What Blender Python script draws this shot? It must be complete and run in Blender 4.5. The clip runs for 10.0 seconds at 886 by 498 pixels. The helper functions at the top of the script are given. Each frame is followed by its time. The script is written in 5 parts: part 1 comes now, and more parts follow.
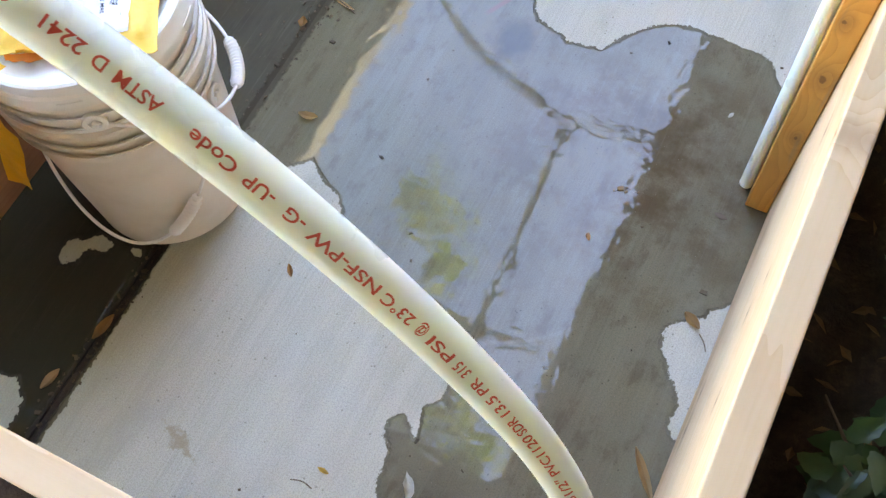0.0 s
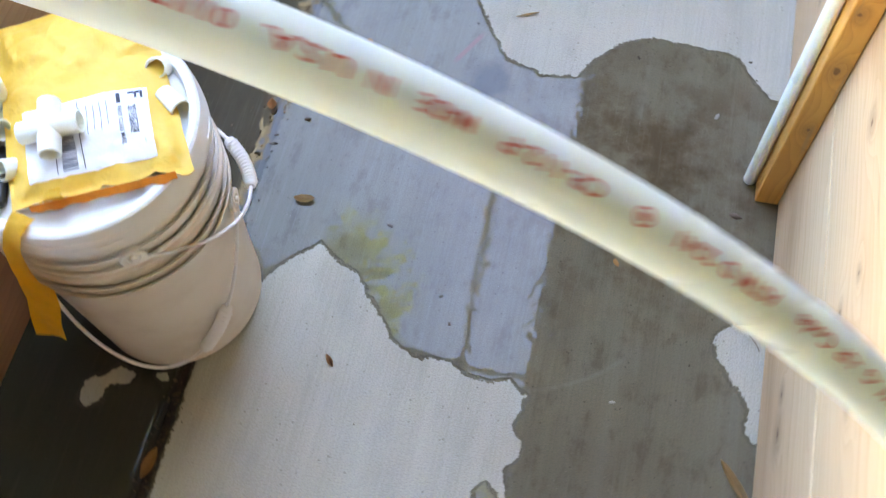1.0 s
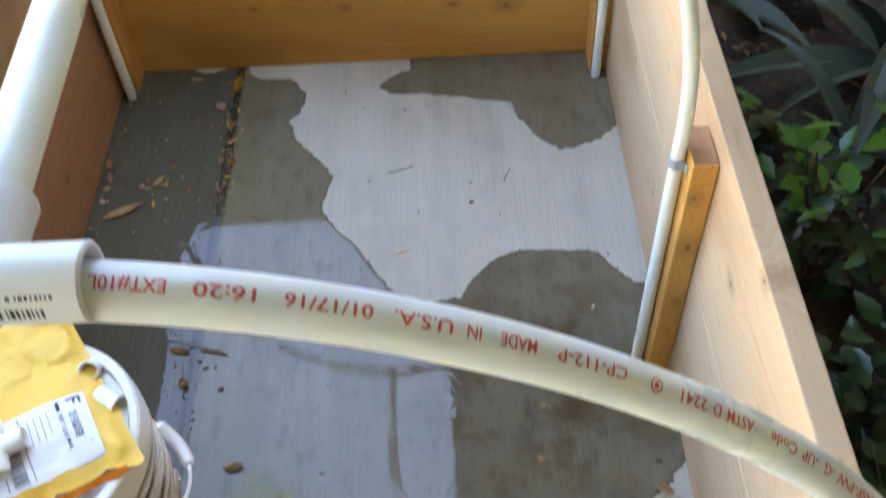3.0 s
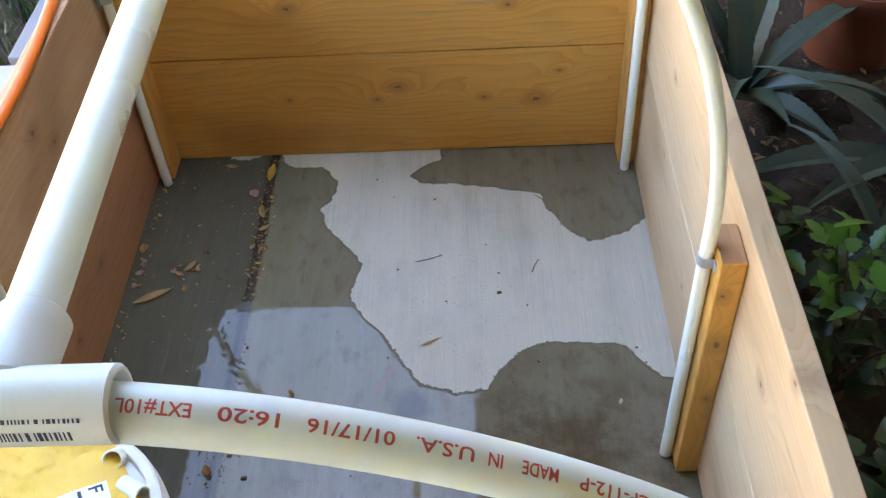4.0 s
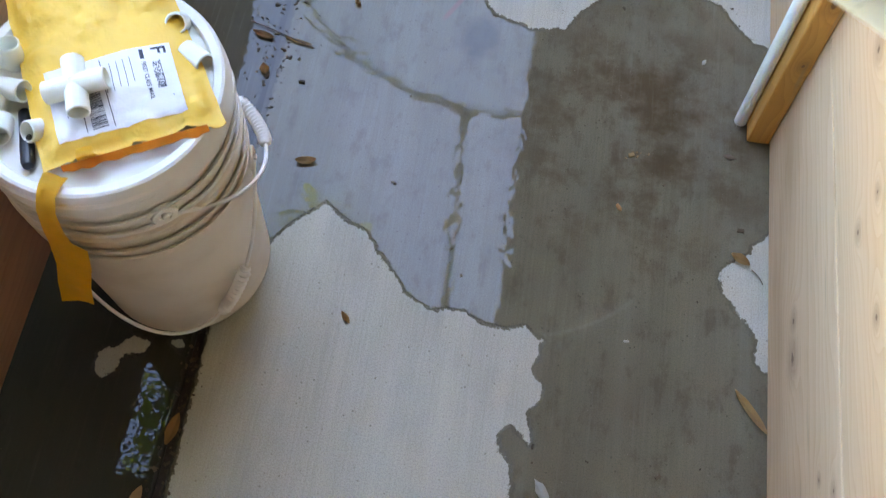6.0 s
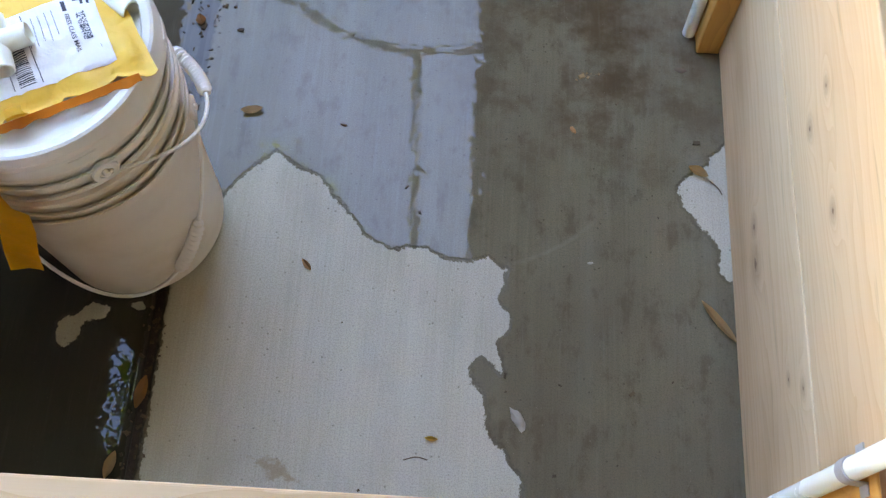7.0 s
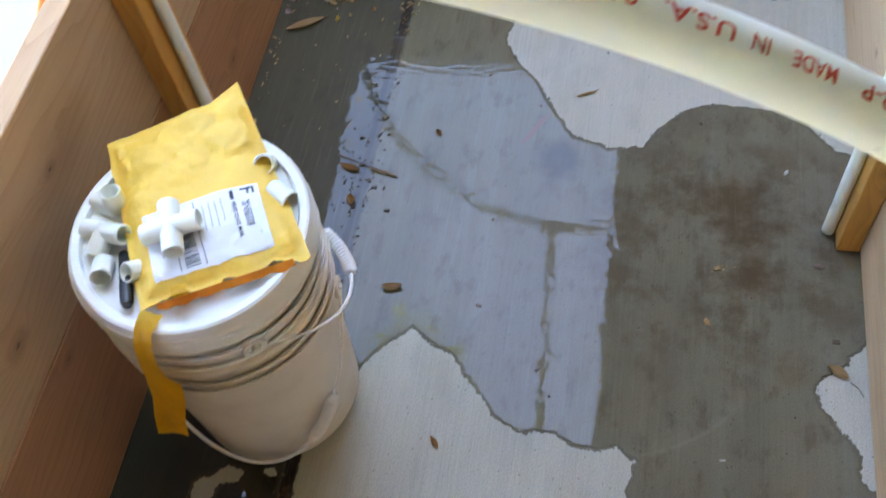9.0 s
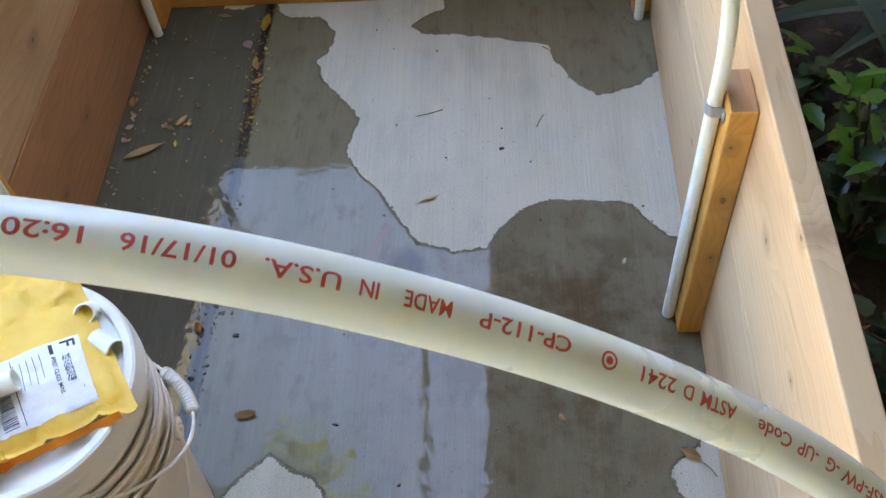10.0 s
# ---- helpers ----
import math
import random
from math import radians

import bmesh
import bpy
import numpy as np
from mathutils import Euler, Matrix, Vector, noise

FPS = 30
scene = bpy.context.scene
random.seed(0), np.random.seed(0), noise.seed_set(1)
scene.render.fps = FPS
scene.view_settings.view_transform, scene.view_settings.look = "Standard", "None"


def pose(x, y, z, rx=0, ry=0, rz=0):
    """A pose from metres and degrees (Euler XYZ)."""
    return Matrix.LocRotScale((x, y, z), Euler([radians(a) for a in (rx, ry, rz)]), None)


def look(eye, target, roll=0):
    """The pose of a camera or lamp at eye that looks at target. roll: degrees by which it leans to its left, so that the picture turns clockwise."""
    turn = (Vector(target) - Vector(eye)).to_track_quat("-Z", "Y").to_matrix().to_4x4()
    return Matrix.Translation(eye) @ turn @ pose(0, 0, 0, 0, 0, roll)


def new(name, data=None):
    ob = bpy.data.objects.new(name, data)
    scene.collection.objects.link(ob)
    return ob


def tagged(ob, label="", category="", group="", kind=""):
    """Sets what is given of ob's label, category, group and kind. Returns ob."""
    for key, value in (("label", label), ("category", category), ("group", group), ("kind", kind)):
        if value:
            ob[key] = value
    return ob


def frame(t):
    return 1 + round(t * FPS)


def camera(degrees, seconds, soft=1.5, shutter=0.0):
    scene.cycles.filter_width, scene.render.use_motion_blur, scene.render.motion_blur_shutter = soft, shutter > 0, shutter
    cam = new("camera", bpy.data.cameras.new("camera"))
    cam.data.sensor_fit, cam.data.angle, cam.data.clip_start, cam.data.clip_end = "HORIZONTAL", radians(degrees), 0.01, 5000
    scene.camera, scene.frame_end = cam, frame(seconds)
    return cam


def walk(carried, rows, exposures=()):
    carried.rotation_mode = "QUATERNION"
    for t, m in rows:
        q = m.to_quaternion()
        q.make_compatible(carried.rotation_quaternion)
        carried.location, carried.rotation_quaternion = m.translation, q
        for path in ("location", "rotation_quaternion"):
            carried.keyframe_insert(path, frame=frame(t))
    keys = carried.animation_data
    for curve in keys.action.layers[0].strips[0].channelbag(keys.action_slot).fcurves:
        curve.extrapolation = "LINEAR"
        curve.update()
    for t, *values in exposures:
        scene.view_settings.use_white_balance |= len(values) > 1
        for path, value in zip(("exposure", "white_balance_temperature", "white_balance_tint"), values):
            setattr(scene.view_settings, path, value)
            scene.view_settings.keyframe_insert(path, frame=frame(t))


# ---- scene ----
cam = camera(49.0, 10.0, 1.3, 0.28)
PATH = [
    (0, (0.492, -0.427, 1.415), (0.025, 0.303, -0.387), -6.7),
    (0.5, (0.450, -0.433, 1.420), (0.009, 0.271, -0.399), -6.8),
    (0.8, (0.373, -0.440, 1.410), (-0.016, 0.345, -0.388), -6.5),
    (1, (0.257, -0.447, 1.423), (-0.005, 0.407, -0.366), -4.6),
    (1.2, (0.174, -0.461, 1.426), (0.011, 0.376, -0.383), -6.0),
    (1.5, (0.143, -0.477, 1.432), (0.069, 0.338, -0.392), -6.1),
    (2, (0.164, -0.511, 1.445), (0.153, 0.409, -0.331), -1.1),
    (2.5, (0.185, -0.514, 1.47), (0.108, 0.54, -0.229), -4.6),
    (3, (0.199, -0.511, 1.516), (0.173, 0.762, -0.026), -3.6),
    (3.2, (0.199, -0.513, 1.529), (0.178, 0.849, 0.064), -3.5),
    (4.3, (0.202, -0.498, 1.53), (0.075, 0.9, 0.105), -4.3),
    (4.5, (0.197, -0.497, 1.52), (0.04, 0.879, 0.077), -4.2),
    (5, (0.187, -0.505, 1.475), (0.05, 0.706, -0.11), -2.6),
    (5.2, (0.178, -0.514, 1.46), (0.04, 0.641, -0.167), -2.0),
    (5.5, (0.171, -0.523, 1.448), (0.032, 0.462, -0.287), -2.6),
    (6, (0.152, -0.52, 1.418), (0.025, 0.33, -0.388), 0.1),
    (6.2, (0.129, -0.541, 1.39), (0.04, 0.29, -0.427), 2.6),
    (7.3, (0.185, -0.532, 1.391), (0.128, 0.229, -0.458), -2.3),
    (7.5, (0.178, -0.539, 1.389), (0.128, 0.227, -0.458), -1.6),
    (8, (0.154, -0.512, 1.419), (-0.003, 0.26, -0.419), -5.3),
    (8.5, (0.149, -0.542, 1.422), (-0.167, 0.358, -0.336), -8.9),
    (9, (0.169, -0.515, 1.436), (-0.176, 0.511, -0.246), -10.8),
    (9.2, (0.191, -0.5, 1.437), (-0.109, 0.586, -0.215), -10.4),
    (9.5, (0.223, -0.483, 1.446), (0.077, 0.648, -0.197), -6.5),
    (10, (0.243, -0.468, 1.455), (0.112, 0.724, -0.146), -6.2),
]
walk(cam, [(t, look(eye, target, roll)) for t, eye, target, roll in PATH], [(0.0, 5.17, 9850, -1.5), (0.7, 5.11, 9850, -1.5), (1.6, 4.75, 9850, -1.5), (4.5, 4.60, 9850, -1.5), (9.0, 4.64, 9850, -1.5), (10.0, 4.50, 9850, -1.5)])

# ---------------------------------------------------------------- light
world = bpy.data.worlds.new("World")
scene.world = world
world.use_nodes = True
wn = world.node_tree.nodes
sky = wn.new("ShaderNodeTexSky")
sky.sky_type = "NISHITA"
sky.sun_disc = False
sky.air_density, sky.dust_density, sky.ozone_density = 1.2, 1.0, 3.0
SUN_EL, SUN_AZ = radians(52), radians(62)
sky.sun_elevation, sky.sun_rotation = SUN_EL, SUN_AZ
wn["Background"].inputs["Strength"].default_value = 0.15
# thin broken cloud over the whole sky
cloud_at, cloud, veil = wn.new("ShaderNodeTexCoord"), wn.new("ShaderNodeTexNoise"), wn.new("ShaderNodeMix")
cloud.inputs["Scale"].default_value, cloud.inputs["Detail"].default_value = 3.2, 6.0
thin = wn.new("ShaderNodeMapRange")
for k_, v_ in (("From Min", 0.40), ("From Max", 0.72), ("To Min", 0.0), ("To Max", 0.55)):
    thin.inputs[k_].default_value = v_
veil.data_type = "RGBA"
veil.inputs[7].default_value = (3.15, 3.75, 7.6, 1)
wl = world.node_tree.links
wl.new(cloud_at.outputs["Generated"], cloud.inputs["Vector"])
wl.new(cloud.outputs["Fac"], thin.inputs["Value"])
wl.new(thin.outputs["Result"], veil.inputs["Factor"])
wl.new(sky.outputs["Color"], veil.inputs[6])
tint = wn.new("ShaderNodeMix")
tint.data_type, tint.blend_type = "RGBA", "MULTIPLY"
tint.inputs["Factor"].default_value, tint.inputs[7].default_value = 1.0, (0.672, 0.765, 1.0, 1)
wl.new(veil.outputs[2], tint.inputs[6])
wl.new(tint.outputs[2], wn["Background"].inputs["Color"])
sun_data = bpy.data.lights.new("sun", "SUN")
sun_data.energy, sun_data.angle, sun_data.color = 5.0, radians(0.55), (1.0, 0.94, 0.82)
sun = new("sun", sun_data)
sun_dir = Vector((math.sin(SUN_AZ) * math.cos(SUN_EL), math.cos(SUN_AZ) * math.cos(SUN_EL), math.sin(SUN_EL)))
sun.matrix_world = look(sun_dir * 20, (0, 0, 0))

# ---------------------------------------------------------------- dimensions
XW = 0.5715          # inner half width of the bed
Y0, Y1 = -0.415, 1.338   # inner faces of the end boards
BT = 0.038           # board thickness
BH = 0.286           # board height
TOP = 2 * BH
BE = 0.292           # seam between the two east boards
PR = 0.01067         # pipe radius
JX = -0.298          # expansion joint in the concrete
STAIN = (0.055, 0.575)   # round dark stain
STREAK = (0.004, 0.642, 0.47, 0.88)   # middle and way of a reddish streak


# ---------------------------------------------------------------- mesh helpers
def finish(bm, name, material, smooth=False):
    me = bpy.data.meshes.new(name)
    bm.normal_update()
    bm.to_mesh(me)
    bm.free()
    if material:
        me.materials.append(material)
    if smooth:
        for p in me.polygons:
            p.use_smooth = True
        me.set_sharp_from_angle(angle=radians(38))
    return me


def part(name, bm, material, parent=None, label="", smooth=False):
    ob = new(name, finish(bm, name, material, smooth))
    if parent:
        ob.parent = parent
    if label:
        tagged(ob, label)
    return ob


def thing(name, label, category, group="", kind="", at=(0, 0, 0)):
    ob = new(name)
    ob.location = at
    return tagged(ob, label, category, group, kind)


def box(bm, lo, hi, bevel=0.0, segs=2):
    lo, hi = Vector(lo), Vector(hi)
    r = bmesh.ops.create_cube(bm, size=1, matrix=Matrix.LocRotScale((lo + hi) / 2, None, hi - lo))
    if bevel:
        edges = list({e for v in r["verts"] for e in v.link_edges})
        bmesh.ops.bevel(bm, geom=edges, offset=bevel, segments=segs, profile=0.5, affect="EDGES")
    return bm


def sweep(bm, pts, radius, sides=20, closed=False, caps=True):
    """A round tube along a row of points; radius is a number or one for each point."""
    pts = [Vector(p) for p in pts]
    n = len(pts)
    tang = []
    for i in range(n):
        a = pts[(i - 1) % n] if closed or i else pts[0]
        b = pts[(i + 1) % n] if closed or i < n - 1 else pts[-1]
        tang.append((b - a).normalized())
    ref = Vector((0, 0, 1)) if abs(tang[0].z) < 0.9 else Vector((0, 1, 0))
    u = tang[0].cross(ref).normalized()
    rings = []
    for i, p in enumerate(pts):
        u = (u - tang[i] * u.dot(tang[i])).normalized()
        w = tang[i].cross(u)
        r = radius[i] if isinstance(radius, (list, tuple)) else radius
        rings.append([bm.verts.new(p + r * (math.cos(2 * math.pi * k / sides) * u + math.sin(2 * math.pi * k / sides) * w)) for k in range(sides)])
    for i in range(n if closed else n - 1):
        a, b = rings[i], rings[(i + 1) % n]
        for k in range(sides):
            bm.faces.new((a[k], a[(k + 1) % sides], b[(k + 1) % sides], b[k]))
    if caps and not closed:
        bm.faces.new(list(reversed(rings[0])))
        bm.faces.new(rings[-1])
    return bm


def spline(pts, n=8):
    out = []
    P = [Vector(p) for p in pts]
    P = [P[0] * 2 - P[1]] + P + [P[-1] * 2 - P[-2]]
    for a, b, c, d in zip(P, P[1:], P[2:], P[3:]):
        for i in range(n):
            t = i / n
            out.append(0.5 * ((2 * b) + (c - a) * t + (2 * a - 5 * b + 4 * c - d) * t * t + (3 * b - a - 3 * c + d) * t ** 3))
    return out + [P[-2]]


def lathe(bm, profile, sides=72, m=Matrix()):
    """A body of revolution about z from (radius, z) pairs; a first or last radius of 0 closes it."""
    rings = []
    for r, z in profile:
        if r <= 1e-6:
            rings.append([bm.verts.new(m @ Vector((0, 0, z)))])
        else:
            rings.append([bm.verts.new(m @ Vector((r * math.cos(2 * math.pi * k / sides), r * math.sin(2 * math.pi * k / sides), z))) for k in range(sides)])
    for a, b in zip(rings, rings[1:]):
        for k in range(sides):
            j = (k + 1) % sides
            if len(a) == 1:
                bm.faces.new((a[0], b[j], b[k]))
            elif len(b) == 1:
                bm.faces.new((a[k], a[j], b[0]))
            else:
                bm.faces.new((a[k], a[j], b[j], b[k]))
    return bm


# ---------------------------------------------------------------- materials
class Nodes:
    """A small writer of node materials."""

    def __init__(self, name):
        self.mat = bpy.data.materials.new(name)
        self.mat.use_nodes = True
        self.t = self.mat.node_tree
        self.bsdf = self.t.nodes["Principled BSDF"]
        self.obj = self.add("ShaderNodeTexCoord").outputs["Object"]

    def add(self, kind, **props):
        n = self.t.nodes.new(kind)
        for k, v in props.items():
            setattr(n, k, v)
        return n

    def link(self, a, b):
        self.t.links.new(a, b)

    def put(self, socket, v):
        if isinstance(v, bpy.types.NodeSocket):
            self.link(v, socket)
        else:
            socket.default_value = v

    def map(self, scale, loc=(0, 0, 0), src=None):
        n = self.add("ShaderNodeMapping")
        n.inputs["Scale"].default_value = scale
        n.inputs["Location"].default_value = loc
        self.link(src or self.obj, n.inputs["Vector"])
        return n.outputs["Vector"]

    def noise(self, vec, scale, detail=4.0, rough=0.55, dist=0.0):
        n = self.add("ShaderNodeTexNoise")
        self.link(vec, n.inputs["Vector"])
        for k, v in (("Scale", scale), ("Detail", detail), ("Roughness", rough), ("Distortion", dist)):
            n.inputs[k].default_value = v
        return n.outputs["Fac"]

    def voronoi(self, vec, scale, feature="F1"):
        n = self.add("ShaderNodeTexVoronoi", feature=feature)
        self.link(vec, n.inputs["Vector"])
        n.inputs["Scale"].default_value = scale
        return n.outputs["Distance"]

    def math(self, op, a, b=0.0, c=0.0, clamp=False):
        n = self.add("ShaderNodeMath", operation=op, use_clamp=clamp)
        self.put(n.inputs[0], a), self.put(n.inputs[1], b), self.put(n.inputs[2], c)
        return n.outputs[0]

    def step(self, v, lo, hi, a=0.0, b=1.0):
        n = self.add("ShaderNodeMapRange", interpolation_type="SMOOTHSTEP")
        self.put(n.inputs["Value"], v)
        for k, x in (("From Min", lo), ("From Max", hi), ("To Min", a), ("To Max", b)):
            n.inputs[k].default_value = x
        return n.outputs["Result"]

    def ramp(self, v, stops):
        n = self.add("ShaderNodeValToRGB")
        self.put(n.inputs["Fac"], v)
        e = n.color_ramp.elements
        while len(e) < len(stops):
            e.new(0.5)
        for el, (p, c) in zip(e, stops):
            el.position, el.color = p, (*c, 1)
        return n.outputs["Color"]

    def mix(self, f, a, b, blend="MIX"):
        n = self.add("ShaderNodeMix", data_type="RGBA", blend_type=blend)
        self.put(n.inputs["Factor"], f)
        for s, v in ((n.inputs[6], a), (n.inputs[7], b)):
            self.put(s, (*v, 1) if isinstance(v, tuple) and len(v) == 3 else v)
        return n.outputs[2]

    def bump(self, h, strength=0.3, dist=0.002, normal=None):
        n = self.add("ShaderNodeBump")
        self.put(n.inputs["Height"], h)
        self.put(n.inputs["Strength"], strength)
        n.inputs["Distance"].default_value = dist
        if normal:
            self.link(normal, n.inputs["Normal"])
        return n.outputs["Normal"]

    def out(self, color=None, rough=None, normal=None, **more):
        for k, v in (("Base Color", color), ("Roughness", rough), ("Normal", normal), *more.items()):
            if v is None:
                continue
            k = k.replace("_", " ")
            self.put(self.bsdf.inputs[k], (*v, 1) if isinstance(v, tuple) and len(v) == 3 and k == "Base Color" else v)
        return self.mat


def xyz(m, vec):
    n = m.add("ShaderNodeSeparateXYZ")
    m.link(vec, n.inputs[0])
    return n.outputs


def wood(name, axis, light, dark, knots=(), face="z", seed=0.0, bark=()):
    """Sawn softwood. axis: the long way of the grain; face: the other way across the broad face; knots: (along, across, radius)."""
    m = Nodes(name)
    s = dict(zip("xyz", xyz(m, m.obj)))
    across = s[face] if face != axis else s["z"]
    along = s[axis]
    depth = s[[k for k in "xyz" if k not in (axis, face)][0]]
    comb = m.add("ShaderNodeCombineXYZ")
    m.link(along, comb.inputs[0]), m.link(across, comb.inputs[1]), m.link(depth, comb.inputs[2])
    uv = comb.outputs[0]
    big = m.noise(m.map((1.6, 7, 7), (seed, seed * 2, 0), uv), 1.0, 3, 0.5, 0.3)
    rings = m.math("MULTIPLY", across, 55.0)
    rings = m.math("ADD", rings, m.math("MULTIPLY", big, 9.0))
    spot = None
    for ka, kc, kr in knots:
        da = m.math("MULTIPLY", m.math("SUBTRACT", along, ka), 0.45)
        dc = m.math("SUBTRACT", across, kc)
        d = m.math("SQRT", m.math("ADD", m.math("MULTIPLY", da, da), m.math("MULTIPLY", dc, dc)))
        near = m.math("POWER", 2.718, m.math("MULTIPLY", d, -0.55 / kr))
        rings = m.math("ADD", rings, m.math("MULTIPLY", near, 5.0))
        da2 = m.math("SUBTRACT", along, ka)
        d2 = m.math("SQRT", m.math("ADD", m.math("MULTIPLY", m.math("MULTIPLY", da2, da2), 0.42), m.math("MULTIPLY", dc, dc)))
        d2 = m.math("ADD", d2, m.math("MULTIPLY", m.math("SUBTRACT", m.noise(uv, 120, 3), 0.5), kr * 0.9))
        k = m.math("MAXIMUM", m.step(d2, kr * 0.25, kr * 0.65, 1.0, 0.0), m.step(d2, kr * 0.4, kr * 2.8, 0.42, 0.0))
        spot = k if spot is None else m.math("MAXIMUM", spot, k)
    band = m.math("FRACT", rings)
    band = m.math("POWER", band, 2.2)
    fine = m.noise(m.map((5, 260, 260), (seed, 0, 0), uv), 1.0, 4, 0.6)
    mid = m.noise(m.map((2.5, 28, 28), (0, seed, 0), uv), 1.0, 4, 0.6)
    t = m.math("ADD", m.math("MULTIPLY", band, 0.52), m.math("MULTIPLY", m.math("SUBTRACT", mid, 0.4), 0.75))
    t = m.math("ADD", t, m.math("MULTIPLY", m.math("SUBTRACT", fine, 0.5), 0.35), clamp=True)
    col = m.ramp(t, [(0.0, light), (0.55, tuple((a * 2 + b) / 3 for a, b in zip(light, dark))), (1.0, dark)])
    # dark flecks of resin along the grain
    fleck = m.noise(m.map((6, 70, 70), (seed * 3, 1, 0), uv), 1.0, 2, 0.5)
    col = m.mix(m.step(fleck, 0.62, 0.76, 0.0, 0.55), col, (0.36, 0.25, 0.13))
    stain = m.noise(m.map((2.2, 5, 5), (seed, 4, 0), uv), 1.0, 3, 0.5)
    col = m.mix(m.step(stain, 0.50, 0.75, 0.0, 0.5), col, tuple(c * 0.7 for c in dark))
    if spot is not None:
        col = m.mix(m.math("MULTIPLY", spot, 0.85), col, (0.13, 0.058, 0.025))
    h = m.math("ADD", m.math("MULTIPLY", fine, 0.6), m.math("MULTIPLY", band, 0.4))
    return m.out(col, m.step(fine, 0.2, 0.8, 0.55, 0.75), m.bump(h, 0.25, 0.0008))


# same fir on every wall; lit and shaded sides get their own tones
PALE, PALE_D = (0.64, 0.448, 0.272), (0.49, 0.28, 0.125)
GOLD, GOLD_D = (0.66, 0.335, 0.080), (0.38, 0.14, 0.022)
# west boards carry the shade of that side in their colour
SHADED_LOW, SHADED_LOW_D = (0.40, 0.195, 0.095), (0.24, 0.10, 0.04)
SHADED_HIGH, SHADED_HIGH_D = (0.50, 0.32, 0.18), (0.35, 0.18, 0.08)
wood_e1 = wood("fir_east_low", "y", PALE, PALE_D, [(-0.005, 0.119, 0.013), (0.05, 0.124, 0.008), (-0.197, 0.217, 0.004), (-0.22, 0.265, 0.005), (0.569, 0.122, 0.005), (0.713, 0.171, 0.004), (0.986, 0.26, 0.004)], seed=1.0)
wood_e2 = wood("fir_east_high", "y", PALE, PALE_D, [(0.073, 0.364, 0.006), (0.096, 0.425, 0.005), (-0.055, 0.406, 0.006), (0.285, 0.447, 0.009), (0.985, 0.444, 0.007), (0.200, 0.566, 0.008)], seed=2.3)
wood_w1 = wood("fir_west_low", "y", SHADED_LOW, SHADED_LOW_D, [(0.859, 0.133, 0.011), (0.673, 0.114, 0.009), (-0.029, 0.255, 0.006)], seed=3.1)
wood_w2 = wood("fir_west_high", "y", SHADED_HIGH, SHADED_HIGH_D, [(0.148, 0.464, 0.006), (0.172, 0.361, 0.005), (-0.068, 0.374, 0.009), (0.822, 0.5, 0.012), (0.879, 0.435, 0.010), (0.814, 0.365, 0.009)], seed=4.7)
wood_n1 = wood("fir_north_low", "x", GOLD, GOLD_D, [(0.021, 0.193, 0.010), (-0.029, 0.159, 0.006), (0.341, 0.145, 0.013), (0.22, 0.156, 0.007), (-0.236, 0.167, 0.005), (0.393, 0.223, 0.005)], seed=5.2)
wood_n2 = wood("fir_north_high", "x", GOLD, GOLD_D, [(-0.203, 0.409, 0.010), (0.275, 0.399, 0.008)], seed=6.6)
wood_s = wood("fir_south", "x", PALE, PALE_D, [(-0.2, 0.45, 0.008)], seed=7.4)
wood_post = wood("fir_post", "z", GOLD, GOLD_D, [(0.36, 0.552, 0.011), (0.47, 0.545, 0.007), (0.22, 0.556, 0.006)], face="x", seed=8.1)
wood_top = wood("fir_end_grain", "y", (0.45, 0.25, 0.13), (0.30, 0.14, 0.06), face="x", seed=2.0)


def plastic(name, color, rough=0.35, grime=0.1, scale=12.0, sss=0.0):
    m = Nodes(name)
    n = m.noise(m.obj, scale, 5, 0.6)
    n2 = m.noise(m.obj, scale * 14, 3, 0.6)
    col = m.mix(m.step(n, 0.45, 0.8, 0.0, grime), color, tuple(c * k for c, k in zip(color, (0.72, 0.66, 0.56))))
    return m.out(col, m.step(n, 0.3, 0.7, rough * 0.85, rough * 1.2), m.bump(n2, 0.06, 0.0006), Subsurface_Weight=sss, Subsurface_Scale=0.018, Subsurface_Radius=(1.0, 0.95, 0.8))


pvc = plastic("pvc_white", (0.78, 0.82, 0.745), 0.30, 0.08, 9, 0.85)
pvc_fit = plastic("pvc_fitting", (0.82, 0.84, 0.75), 0.34, 0.10, 14, 0.1)
bucket_m = plastic("bucket_plastic", (0.79, 0.72, 0.62), 0.42, 0.4, 9, 0.0)
bucket_m2 = plastic("bucket_plastic_upper", (0.84, 0.81, 0.75), 0.42, 0.22, 9, 0.0)
lid_m = plastic("lid_plastic", (0.79, 0.785, 0.74), 0.4, 0.25, 16, 0.0)
handle_m = plastic("handle_plastic", (0.85, 0.83, 0.80), 0.4, 0.12, 20)
black_m = plastic("marker_black", (0.015, 0.016, 0.018), 0.35, 0.1, 30)
hose_m = plastic("orange_cable", (0.75, 0.16, 0.02), 0.4, 0.2, 20)


def steel(name):
    m = Nodes(name)
    n = m.noise(m.obj, 220, 4)
    return m.out(m.mix(n, (0.30, 0.31, 0.33), (0.55, 0.56, 0.58)), m.step(n, 0.3, 0.7, 0.35, 0.6), m.bump(n, 0.3, 0.0008), Metallic=0.35)


galv = steel("galvanised_steel")


